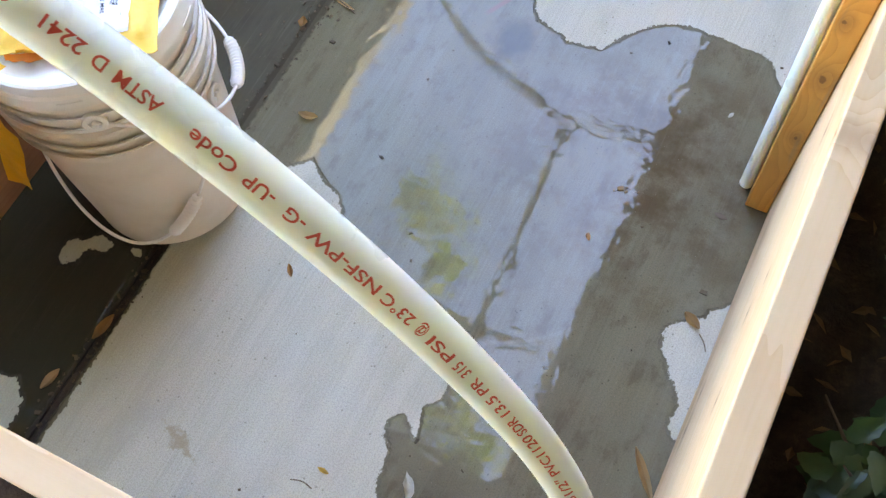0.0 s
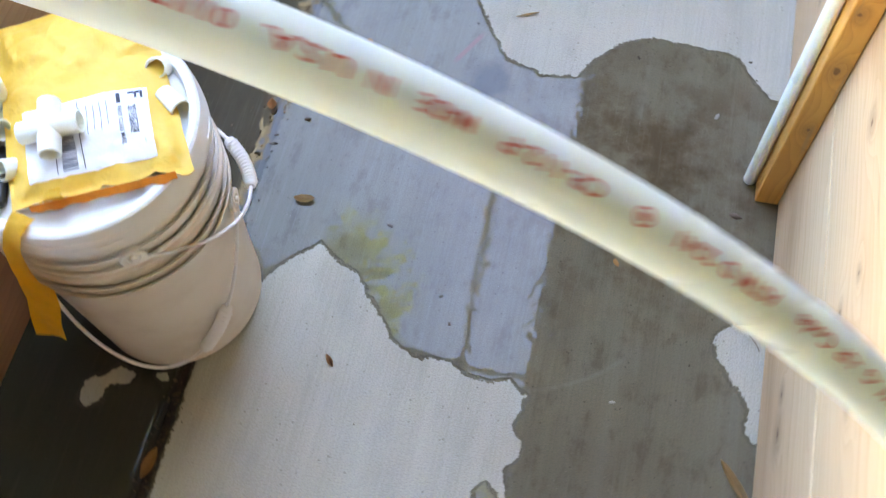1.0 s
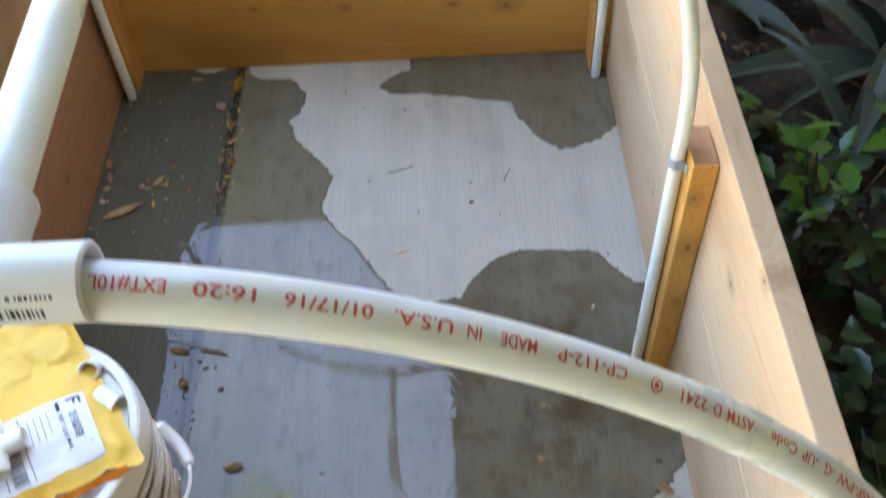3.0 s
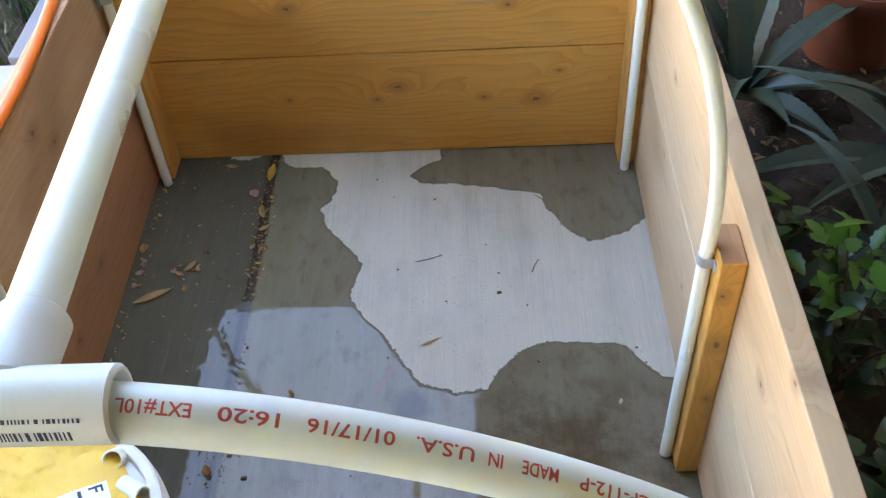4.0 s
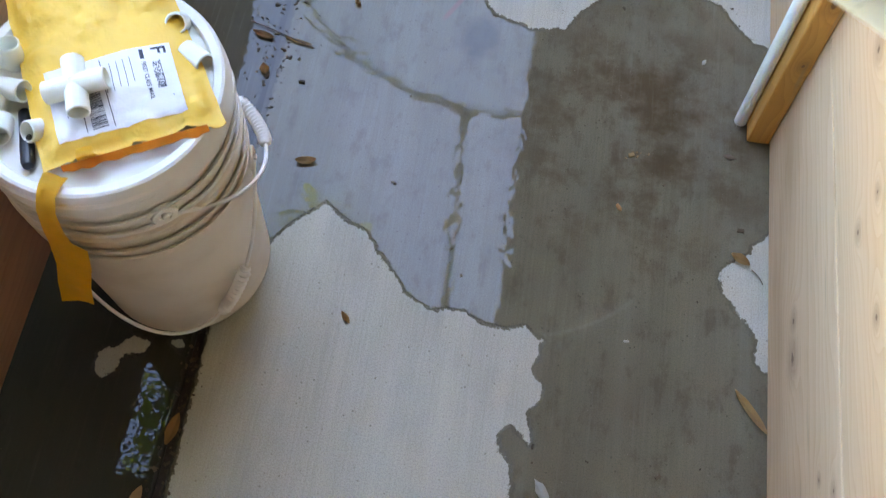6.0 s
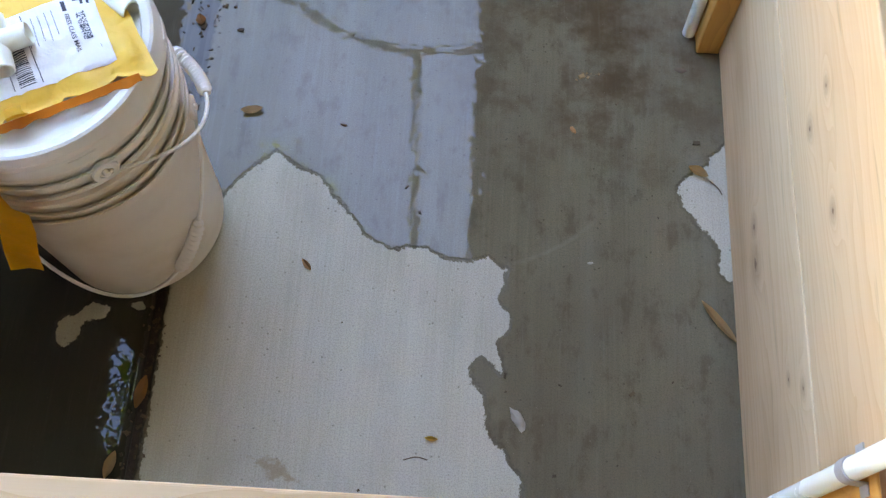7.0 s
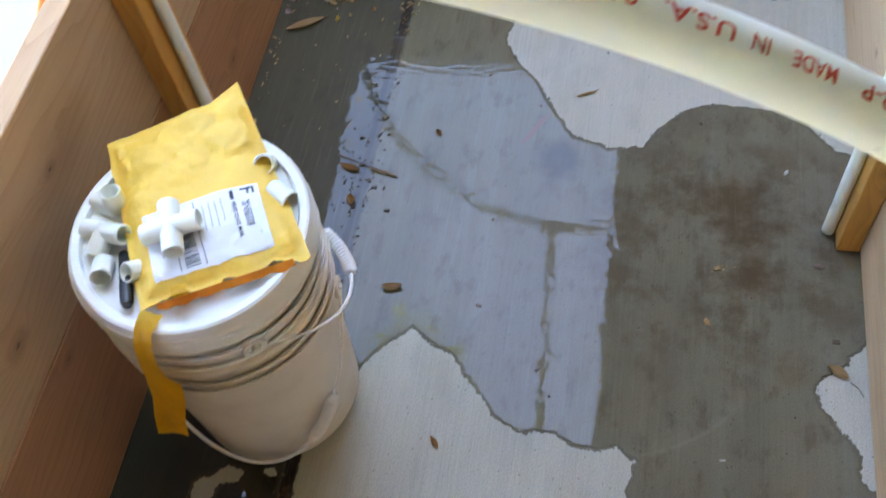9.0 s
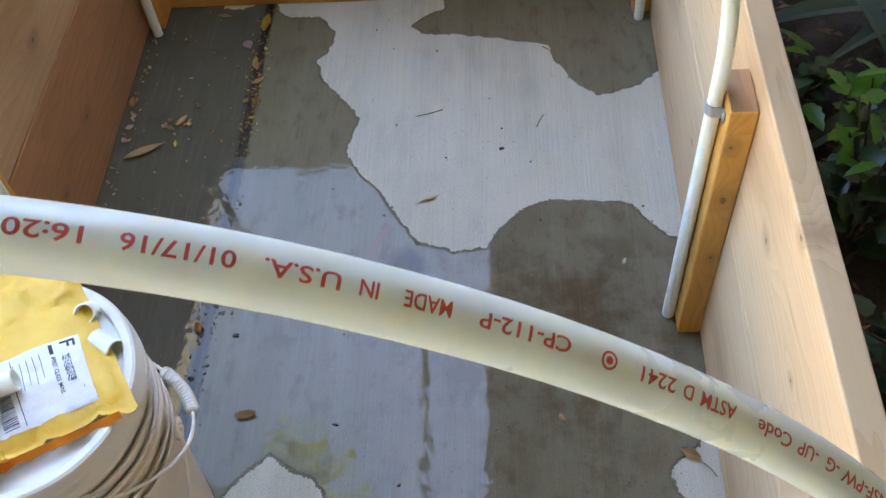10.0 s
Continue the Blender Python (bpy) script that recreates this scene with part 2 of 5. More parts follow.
def concrete(name, wet):
    """Broom-finished concrete. wet: reads the field of the water's edge, which lies on the mesh."""
    m = Nodes(name)
    broom = m.noise(m.map((240, 5, 60)), 1.0, 4, 0.6)
    blot = m.noise(m.map((2.2, 1.6, 2)), 1.0, 5, 0.6)
    streak = m.noise(m.map((16, 1.3, 4)), 1.0, 3, 0.5)
    fine = m.noise(m.obj, 420, 4, 0.7)
    pits = m.step(m.voronoi(m.obj, 75), 0.06, 0.16, 1.0, 0.0)
    pits = m.math("MULTIPLY", pits, m.step(m.noise(m.obj, 23, 2), 0.44, 0.58))
    t = m.math("ADD", m.math("MULTIPLY", blot, 0.5), m.math("MULTIPLY", streak, 0.35))
    t = m.math("ADD", t, m.math("MULTIPLY", m.math("SUBTRACT", broom, 0.5), 0.42))
    col = m.ramp(t, [(0.15, (0.37, 0.348, 0.285)), (0.42, (0.53, 0.502, 0.415)), (0.72, (0.63, 0.602, 0.51))])
    col = m.mix(m.step(fine, 0.32, 0.62, 0.50, 0.0), col, (0.26, 0.24, 0.215))
    cloud = m.noise(m.map((9, 4, 5), (3, 1, 0)), 1.0, 5, 0.65)
    col = m.mix(m.step(cloud, 0.46, 0.74, 0.0, 0.38), col, (0.30, 0.275, 0.24))
    col = m.mix(m.math("MULTIPLY", pits, 0.6), col, (0.14, 0.125, 0.11))
    h = m.math("ADD", m.math("MULTIPLY", broom, 0.7), m.math("MULTIPLY", fine, 0.4))
    h = m.math("SUBTRACT", h, m.math("MULTIPLY", pits, 1.0))
    if not wet:
        return m.out(col, 0.9, m.bump(h, 0.4, 0.0008))
    att = m.add("ShaderNodeAttribute", attribute_name="edge").outputs["Fac"]
    w1 = m.math("MULTIPLY", m.math("SUBTRACT", m.noise(m.obj, 38, 3, 0.55), 0.5), 0.022)
    w2 = m.math("MULTIPLY", m.math("SUBTRACT", m.noise(m.map((1.6, 1, 1)), 150, 3, 0.6), 0.5), 0.010)
    d = m.math("ADD", att, m.math("ADD", w1, w2))           # metres outside the dry patches
    water = m.step(d, -0.0006, 0.0012)
    # a rusty leaf stain on the near dry patch
    sx, sy, _ = xyz(m, m.obj)
    dx, dy = m.math("SUBTRACT", sx, -0.092), m.math("SUBTRACT", sy, -0.306)
    along = m.math("SUBTRACT", m.math("MULTIPLY", dx, 0.915), m.math("MULTIPLY", dy, 0.404))
    across = m.math("ADD", m.math("MULTIPLY", dx, 0.404), m.math("MULTIPLY", dy, 0.915))
    far = m.math("ADD", m.math("MULTIPLY", m.math("ABSOLUTE", along), 22.0), m.math("MULTIPLY", m.math("ABSOLUTE", across), 52.0))
    far = m.math("ADD", far, m.math("MULTIPLY", m.math("SUBTRACT", m.noise(m.obj, 95, 4, 0.6), 0.5), 2.2))
    col = m.mix(m.step(far, 0.35, 1.05, 0.5, 0.0), col, (0.26, 0.16, 0.055))
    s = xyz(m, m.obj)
    # yellow-green reflected light, painted as an olive tint near the joint
    green_cast = m.math("ADD", s[0], m.math("MULTIPLY", m.noise(m.map((14, 3, 5)), 1.0, 4, 0.6), 0.22))
    col = m.mix(m.step(green_cast, -0.19, 0.02, 0.42, 0.0), col, (0.33, 0.32, 0.20))
    silt = m.noise(m.obj, 9, 5, 0.65)
    away = m.math("SQRT", m.math("ADD", m.math("POWER", m.math("ABSOLUTE", m.math("SUBTRACT", s[0], 0.36)), 2.0), m.math("POWER", m.math("ABSOLUTE", m.math("SUBTRACT", s[1], 0.42)), 2.0)))
    mud = m.math("MULTIPLY", m.step(silt, 0.42, 0.64), m.step(away, 0.08, 0.36, 1.0, 0.0))
    wetcol = m.mix(1.0, col, (0.37, 0.342, 0.275), "MULTIPLY")
    wetcol = m.mix(m.step(blot, 0.40, 0.66, 0.0, 0.5), wetcol, (0.115, 0.095, 0.07))
    wetcol = m.mix(m.step(streak, 0.52, 0.72, 0.0, 0.2), wetcol, (0.215, 0.205, 0.165))
    wetcol = m.mix(m.step(m.noise(m.map((30, 15, 9), (2, 5, 0)), 1.0, 5, 0.65), 0.50, 0.70, 0.0, 0.5), wetcol, (0.085, 0.066, 0.043))
    wetcol = m.mix(m.math("MULTIPLY", mud, 0.85), wetcol, (0.088, 0.058, 0.031))
    # west slab mixed darker, partly standing in for the shade there
    wetcol = m.mix(m.step(s[0], -0.299, -0.297, 0.66, 0.0), wetcol, (0.040, 0.036, 0.028))
    grit = m.math("MULTIPLY", m.step(m.voronoi(m.obj, 130), 0.05, 0.13, 1.0, 0.0), m.step(m.noise(m.obj, 31, 3), 0.50, 0.62))
    wetcol = m.mix(m.math("MULTIPLY", grit, 0.45), wetcol, (0.33, 0.30, 0.24))
    wetcol = m.mix(m.step(m.noise(m.map((150, 6, 40), (7, 2, 0)), 1.0, 4, 0.65), 0.52, 0.75, 0.0, 0.16), wetcol, (0.25, 0.235, 0.19))
    # a round dark stain and a faint reddish streak on the flooded slab
    disc = m.math("SQRT", m.math("ADD", m.math("POWER", m.math("ABSOLUTE", m.math("SUBTRACT", s[0], STAIN[0])), 2.0), m.math("POWER", m.math("ABSOLUTE", m.math("SUBTRACT", s[1], STAIN[1])), 2.0)))
    disc = m.math("ADD", disc, m.math("MULTIPLY", m.math("SUBTRACT", m.noise(m.obj, 24, 4, 0.6), 0.5), 0.05))
    wetcol = m.mix(m.step(disc, 0.02, 0.06, 0.65, 0.0), wetcol, (0.045, 0.040, 0.035))
    du, dv = m.math("SUBTRACT", s[0], STREAK[0]), m.math("SUBTRACT", s[1], STREAK[1])
    su = m.math("ADD", m.math("MULTIPLY", du, STREAK[2]), m.math("MULTIPLY", dv, STREAK[3]))
    sv = m.math("SUBTRACT", m.math("MULTIPLY", du, STREAK[3]), m.math("MULTIPLY", dv, STREAK[2]))
    mark = m.math("MULTIPLY", m.step(m.math("ABSOLUTE", su), 0.025, 0.05, 1.0, 0.0), m.step(m.math("ABSOLUTE", sv), 0.002, 0.007, 1.0, 0.0))
    wetcol = m.mix(m.math("MULTIPLY", mark, 0.6), wetcol, (0.26, 0.11, 0.09))
    # shade at the west slab's near end, painted into the colour
    near_shade = m.math("MULTIPLY", m.step(m.math("ADD", s[1], m.math("MULTIPLY", m.noise(m.obj, 7, 4, 0.6), 0.5)), 0.26, 0.56, 1.0, 0.0), m.step(s[0], -0.300, -0.297, 1.0, 0.0))
    wetcol = m.mix(m.math("MULTIPLY", near_shade, 0.7), wetcol, (0.018, 0.017, 0.009))
    ring = m.math("SQRT", m.math("ADD", m.math("POWER", m.math("ABSOLUTE", m.math("SUBTRACT", s[0], 0.155)), 2.0), m.math("POWER", m.math("ABSOLUTE", m.math("SUBTRACT", s[1], 0.30)), 2.0)))
    ring = m.math("ABSOLUTE", m.math("SUBTRACT", ring, 0.285))
    ring = m.math("MULTIPLY", m.step(ring, 0.001, 0.005, 1.0, 0.0), m.math("MULTIPLY", m.step(s[0], 0.20, 0.27), m.step(s[1], 0.05, 0.15, 1.0, 0.0)))
    wetcol = m.mix(m.math("MULTIPLY", ring, m.step(m.noise(m.obj, 60, 3), 0.3, 0.6, 0.04, 0.20)), wetcol, (0.28, 0.26, 0.21))
    # darker line painted where the curved water edge would reflect dark things
    rim = m.math("MULTIPLY", m.step(d, 0.0, 0.003), m.step(d, 0.004, 0.009, 1.0, 0.0))
    color = m.mix(water, col, m.mix(m.math("MULTIPLY", rim, 0.25), wetcol, (0.08, 0.07, 0.055)))
    film = m.step(d, 0.001, 0.007)                           # the curved margin of the water
    rip = m.noise(m.map((58, 78, 60)), 1.0, 0, 0.5, 0.4)
    where = m.step(m.noise(m.map((4.6, 5.2, 3)), 1.0, 2), 0.40, 0.60, 0.40, 1.35)
    rip2 = m.noise(m.map((7, 9, 9)), 1.0, 2, 0.5)
    wh = m.math("ADD", m.math("MULTIPLY", film, 0.8), m.math("ADD", m.math("MULTIPLY", m.math("MULTIPLY", rip, where), 0.114), m.math("MULTIPLY", rip2, 0.05)))
    nw = m.bump(wh, 1.0, 0.0016)
    nd = m.bump(h, 0.4, 0.0008)
    mixn = m.add("ShaderNodeMix", data_type="VECTOR")
    m.put(mixn.inputs["Factor"], water), m.link(nd, mixn.inputs[4]), m.link(nw, mixn.inputs[5])
    jd = m.math("ADD", m.math("ABSOLUTE", m.math("SUBTRACT", s[0], JX)), m.math("MULTIPLY", m.math("SUBTRACT", m.noise(m.obj, 55, 4), 0.5), 0.016))
    flood = m.math("MULTIPLY", m.step(s[1], 0.12, 0.2), m.step(s[1], 0.82, 0.90, 1.0, 0.0))   # where water stands over the joint
    dirt = m.math("MULTIPLY", m.step(jd, 0.008, 0.014, 1.0, 0.0), m.math("SUBTRACT", 1.0, m.math("MULTIPLY", flood, 0.25)))
    settle = m.math("MULTIPLY", dirt, m.math("SUBTRACT", 1.0, flood))
    color = m.mix(m.math("MULTIPLY", dirt, 0.9), color, (0.035, 0.027, 0.018))
    rough = m.math("MAXIMUM", m.step(water, 0.0, 1.0, 0.9, 0.015), m.math("MULTIPLY", settle, 0.8))
    return m.out(color, rough, mixn.outputs[1], IOR=1.295)


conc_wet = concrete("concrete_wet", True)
conc_dry = concrete("concrete_dry", False)


def earth(name):
    m = Nodes(name)
    n = m.noise(m.obj, 14, 6, 0.65)
    n2 = m.noise(m.obj, 90, 4, 0.7)
    col = m.ramp(m.math("ADD", m.math("MULTIPLY", n, 0.6), m.math("MULTIPLY", n2, 0.4)), [(0.3, (0.020, 0.013, 0.009)), (0.55, (0.055, 0.036, 0.025)), (0.78, (0.14, 0.10, 0.07))])
    return m.out(col, 0.95, m.bump(m.math("ADD", n, n2), 0.8, 0.012))


soil = earth("garden_soil")


def paint(name, color, rough=0.7):
    m = Nodes(name)
    n = m.noise(m.obj, 3, 5, 0.6)
    n2 = m.noise(m.obj, 160, 3)
    return m.out(m.mix(m.step(n, 0.4, 0.75, 0.0, 0.35), color, tuple(c * 0.75 for c in color)), rough, m.bump(n2, 0.25, 0.001))


roof_m = paint("roof_boards", (0.10, 0.072, 0.05))
wall_m = paint("stucco", (0.42, 0.36, 0.30), 0.9)

# ---------------------------------------------------------------- concrete, water, ground
# outlines of the dry patches on the wet slab
DRY_NEAR = [(-0.286, -0.02), (-0.231, 0.114), (-0.176, 0.181), (-0.151, 0.199), (-0.122, 0.178), (-0.075, 0.159), (-0.054, 0.125), (-0.025, 0.097),
            (0.004, 0.059), (0.04, 0.040), (0.105, 0.044), (0.123, 0.027), (0.167, 0.025), (0.197, 0.031), (0.227, 0.015), (0.224, -0.013), (0.214, -0.036),
            (0.233, -0.06), (0.233, -0.08), (0.216, -0.102), (0.226, -0.150), (0.217, -0.137), (0.192, -0.122), (0.176, -0.138), (0.181, -0.166),
            (0.201, -0.18), (0.206, -0.213), (0.203, -0.234), (0.235, -0.269), (0.255, -0.30), (0.262, -0.36), (0.25, -0.44), (-0.28, -0.44)]
DRY_FAR = [(-0.283, 1.36), (-0.275, 1.315), (-0.243, 1.292), (-0.173, 1.289), (-0.134, 1.238), (-0.14, 1.168), (-0.166, 1.139), (-0.143, 1.073), (-0.092, 1.011), (-0.06, 0.959),
           (-0.078, 0.867), (-0.043, 0.805), (-0.004, 0.76), (0.041, 0.688), (0.077, 0.634), (0.143, 0.611), (0.203, 0.617), (0.23, 0.659), (0.269, 0.709),
           (0.331, 0.728), (0.431, 0.725), (0.485, 0.715), (0.513, 0.667), (0.562, 0.628), (0.61, 0.61), (0.61, 1.10)]
DRY_FAR += [(0.562, 1.068), (0.527, 1.032), (0.44, 1.004), (0.388, 1.056), (0.354, 1.119), (0.343, 1.166), (0.246, 1.19), (0.141, 1.212), (0.062, 1.215),
            (0.037, 1.251), (0.072, 1.282), (0.11, 1.303), (0.112, 1.36)]
DRY_EAST = [(0.60, 0.27), (0.57, 0.248), (0.551, 0.226), (0.545, 0.211), (0.508, 0.189), (0.496, 0.164), (0.501, 0.144), (0.517, 0.115), (0.546, 0.083), (0.557, 0.064),
            (0.555, 0.027), (0.567, 0.018), (0.60, 0.015)]
DRY_WEST = [(-0.445, -0.125), (-0.445, -0.107), (-0.411, -0.085), (-0.401, -0.072), (-0.369, -0.076), (-0.379, -0.091), (-0.405, -0.107), (-0.409, -0.13), (-0.436, -0.142)]
DRY_SPOT = [(-0.34, -0.072), (-0.325, -0.064), (-0.313, -0.072), (-0.325, -0.081)]
DRY_STRIP = [(-0.41, 1.36), (-0.405, 1.33), (-0.36, 1.325), (-0.335, 1.333), (-0.33, 1.36)]
DRY_CORNER = [(-0.335, -0.44), (-0.345, -0.36), (-0.375, -0.335), (-0.41, -0.345), (-0.43, -0.44)]


def outside(P, poly):
    """Distance of the points P to a closed outline, less than 0 within it."""
    poly = np.array(poly)
    a, b = poly, np.roll(poly, -1, axis=0)
    best = np.full(len(P), 9.0)
    inside = np.zeros(len(P), bool)
    for (ax, ay), (bx, by) in zip(a, b):
        ex, ey = bx - ax, by - ay
        k = np.clip(((P[:, 0] - ax) * ex + (P[:, 1] - ay) * ey) / (ex * ex + ey * ey), 0, 1)
        best = np.minimum(best, np.hypot(P[:, 0] - ax - k * ex, P[:, 1] - ay - k * ey))
        if ay != by:
            cross = ((ay > P[:, 1]) != (by > P[:, 1])) & (P[:, 0] < ex * (P[:, 1] - ay) / (by - ay) + ax)
            inside ^= cross
    return np.where(inside, -best, best)


def slab(name, xa, xb, joint_at, label):
    """One slab of the floor with a rounded edge along the joint."""
    step = 0.005
    ya, yb = -0.455, 1.378
    nx, ny = int((xb - xa) / step) + 1, int((yb - ya) / step) + 1
    X, Y = np.meshgrid(np.linspace(xa, xb, nx), np.linspace(ya, yb, ny))
    P = np.stack([X.ravel(), Y.ravel()], 1)
    field = np.full(len(P), 9.0)
    for poly in (DRY_NEAR, DRY_FAR, DRY_EAST, DRY_WEST, DRY_SPOT, DRY_STRIP, DRY_CORNER):
        field = np.minimum(field, outside(P, poly))
    near = np.abs(P[:, 0] - joint_at)
    Z = -0.005 * np.exp(-(near / 0.004) ** 1.5) * np.where((P[:, 1] > 0.14) & (P[:, 1] < 0.86), 0.0, 1.0)
    verts = np.c_[P, Z]
    idx = np.arange(nx * ny).reshape(ny, nx)
    faces = np.stack([idx[:-1, :-1], idx[:-1, 1:], idx[1:, 1:], idx[1:, :-1]], -1).reshape(-1, 4).tolist()
    # the side of the slab in the joint
    col = 0 if abs(xa - joint_at) < abs(xb - joint_at) else nx - 1
    base = len(verts)
    edge = idx[:, col]
    verts = np.r_[verts, np.c_[P[edge], np.full(ny, -0.03)]]
    for i in range(ny - 1):
        faces.append([int(edge[i]), int(edge[i + 1]), base + i + 1, base + i])
    me = bpy.data.meshes.new(name)
    me.from_pydata(verts.tolist(), [], faces)
    a = me.attributes.new("edge", "FLOAT", "POINT")
    a.data.foreach_set("value", np.r_[field, field[edge]].astype(np.float32))
    me.materials.append(conc_wet)
    for p in me.polygons:
        p.use_smooth = True
    return tagged(new(name, me), label, "floor", kind="structure")


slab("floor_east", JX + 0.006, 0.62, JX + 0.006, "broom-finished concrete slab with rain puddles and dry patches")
me = bpy.data.meshes.new("water_over_joint")
me.from_pydata([(JX + dx, y, 0.0004) for y in np.linspace(0.14, 0.86, 40).tolist() for dx in (-0.020, 0.020)], [], [(2 * i, 2 * i + 1, 2 * i + 3, 2 * i + 2) for i in range(39)])
me.attributes.new("edge", "FLOAT", "POINT").data.foreach_set("value", np.full(80, 0.2, np.float32))
me.materials.append(conc_wet)
tagged(new("water_over_joint", me), "rain water standing over the joint", "water", kind="structure")
slab("floor_west", -0.62, JX - 0.006, JX - 0.006, "wet concrete slab beside the expansion joint, shade painted in")

bm = bmesh.new()
box(bm, (JX - 0.007, -0.46, -0.05), (JX + 0.007, 1.38, -0.008))
tagged(part("joint_filler", bm, soil), "dirt-filled expansion joint in the concrete", "joint", kind="structure")
bm = bmesh.new()
box(bm, (-4.2, -4, -0.1), (-0.61, 1.78, -0.001), 0.004)
pave_m = paint("patio_paint", (0.36, 0.37, 0.38), 0.8)
tagged(part("pavement", bm, pave_m), "pale concrete patio outside the bed", "pavement", kind="structure")
bm = bmesh.new()
bmesh.ops.create_grid(bm, x_segments=60, y_segments=60, size=3000)
for v in bm.verts:
    v.co = Vector((v.co.x, v.co.y, -0.06))
tagged(part("ground", bm, soil), "bare dark garden soil reaching away", "ground", kind="structure")
bm = bmesh.new()
bmesh.ops.create_grid(bm, x_segments=90, y_segments=160, size=1, matrix=Matrix.LocRotScale((1.55, 1.0, 0), None, (0.93, 2.6, 1)))
for v in bm.verts:
    v.co.z = -0.02 + 0.05 * noise.noise(v.co * 4) + 0.02 * noise.noise(v.co * 17) + 0.012 * noise.noise(v.co * 45)
tagged(part("garden_bed", bm, soil, smooth=True), "rough dark soil of the planting bed beside the box", "soil", kind="structure")

# ---------------------------------------------------------------- raised bed
bed = thing("raised_bed", "new unfinished fir raised bed, two boards high, on the concrete", "raised bed")
g = 0.0012
for name, lo, hi, mat in (
    ("board", (XW, Y0 - BT, 0.001), (XW + BT, Y1 + BT, BE - g), wood_e1), ("board", (XW, Y0 - BT, BE + g), (XW + BT, Y1 + BT, TOP), wood_e2),
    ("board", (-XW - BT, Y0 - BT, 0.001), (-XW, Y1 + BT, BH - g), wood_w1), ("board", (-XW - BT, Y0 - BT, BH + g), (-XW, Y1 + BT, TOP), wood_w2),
    ("board", (-XW + 0.0005, Y1, 0.001), (XW - 0.0005, Y1 + BT, BH - g), wood_n1), ("board", (-XW + 0.0005, Y1, BH + g), (XW - 0.0005, Y1 + BT, TOP), wood_n2),
    ("board", (-XW + 0.0005, Y0 - BT, 0.001), (XW - 0.0005, Y0, BH - g), wood_s), ("board", (-XW + 0.0005, Y0 - BT, BH + g), (XW - 0.0005, Y0, TOP), wood_s),
):
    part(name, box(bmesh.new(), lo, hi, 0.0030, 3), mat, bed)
PT = 0.536
POST_Y = {"mid": (0.424, 0.506), "far": (1.264, Y1 - 0.001), "near": (Y0 + 0.001, -0.349)}
for ya, yb in POST_Y.values():
    for s in (1, -1):
        xa, xb = sorted((s * (XW - 0.0385), s * (XW - 0.0006)))
        part("post", box(bmesh.new(), (xa, ya, 0.001), (xb, yb, PT), 0.0025, 2), wood_post, bed, "short honey-coloured corner stake")
        part("end_grain", box(bmesh.new(), (xa + 0.0022, ya + 0.0022, PT - 0.001), (xb - 0.0022, yb - 0.0022, PT + 0.0006)), wood_top, bed, "reddish sawn end of a stake")

# ---------------------------------------------------------------- pipe hoops
HX, HZ = 0.5222, 0.54
frame_thing = thing("hoop_frame", "white plastic pipe hoops joined by a ridge pipe over the bed", "pipe frame")


def hoop_points(y, foot=0.002, hx=HX, base=HZ, top=1.25, shift=0.0, lean=0.0):
    """The bent line of a hoop, from the foot on the east side to the foot on the west side."""
    pts = [Vector((hx, y + lean, foot + (base - foot) * i / 8)) for i in range(8)]
    n = 96
    for i in range(n + 1):
        a = math.pi * i / n
        c, s = math.cos(a), math.sin(a)
        f = 1 - s
        pts.append(Vector((hx * c + shift * s, y + lean * max(0.0, f - 0.45) ** 2 / 0.3025, base + (top - base) * s)))
    pts += [Vector((-p.x, p.y, p.z)) for p in reversed(pts[:8])]
    return pts


HOOPS = {"near": dict(y=-0.3108, base=0.6295, top=1.2655, shift=0.011, lean=-0.05), "mid": dict(y=0.464, base=0.54, top=1.246, shift=0.018), "far": dict(y=1.246, base=0.54, top=1.25, hx=0.546)}
HOOP_Y = {k: v["y"] for k, v in HOOPS.items()}
hoops = {}
for k, v in HOOPS.items():
    bm = bmesh.new()
    sweep(bm, hoop_points(**v), PR, 24)
    hoops[k] = part("hoop", bm, pvc, frame_thing, smooth=True)
RX = {"near": 0.037, "mid": 0.004, "far": -0.034}
RZ = {k: v["top"] for k, v in HOOPS.items()}
for ya, yb in (("near", "mid"), ("mid", "far")):
    bm = bmesh.new()
    p, q = Vector((RX[ya], HOOP_Y[ya], RZ[ya])), Vector((RX[yb], HOOP_Y[yb], RZ[yb]))
    sweep(bm, [p.lerp(q, 0.03 + 0.94 * i / 8) for i in range(9)], PR, 24)
    part("ridge_pipe", bm, pvc, frame_thing, smooth=True)


def socket_tube(bm, a, b, ro, ri, sides=28):
    """A short open tube with wall thickness from a to b."""
    a, b = Vector(a), Vector(b)
    q = (b - a).to_track_quat("Z", "Y").to_matrix().to_4x4()
    L = (b - a).length
    c = 0.0012
    lathe(bm, [(ri, 0), (ro - c, 0), (ro, c), (ro, L - c), (ro - c, L), (ri + 0.0006, L), (ri, L - 0.001), (ri, 0)], sides, Matrix.Translation(a) @ q)


for k, y in HOOP_Y.items():
    bm = bmesh.new()
    ro = 0.0137
    x, z = RX[k], RZ[k]
    socket_tube(bm, (x - 0.042, y, z), (x + 0.042, y, z), ro, PR + 0.0002)
    if k != "far":
        socket_tube(bm, (x, y + 0.006, z), (x, y + 0.040, z - 0.001), ro, PR + 0.0002)
    if k != "near":
        socket_tube(bm, (x, y - 0.006, z), (x, y - 0.040, z), ro, PR + 0.0002)
    part("tee_fitting" if k != "mid" else "cross_fitting", bm, pvc_fit, frame_thing, smooth=True)
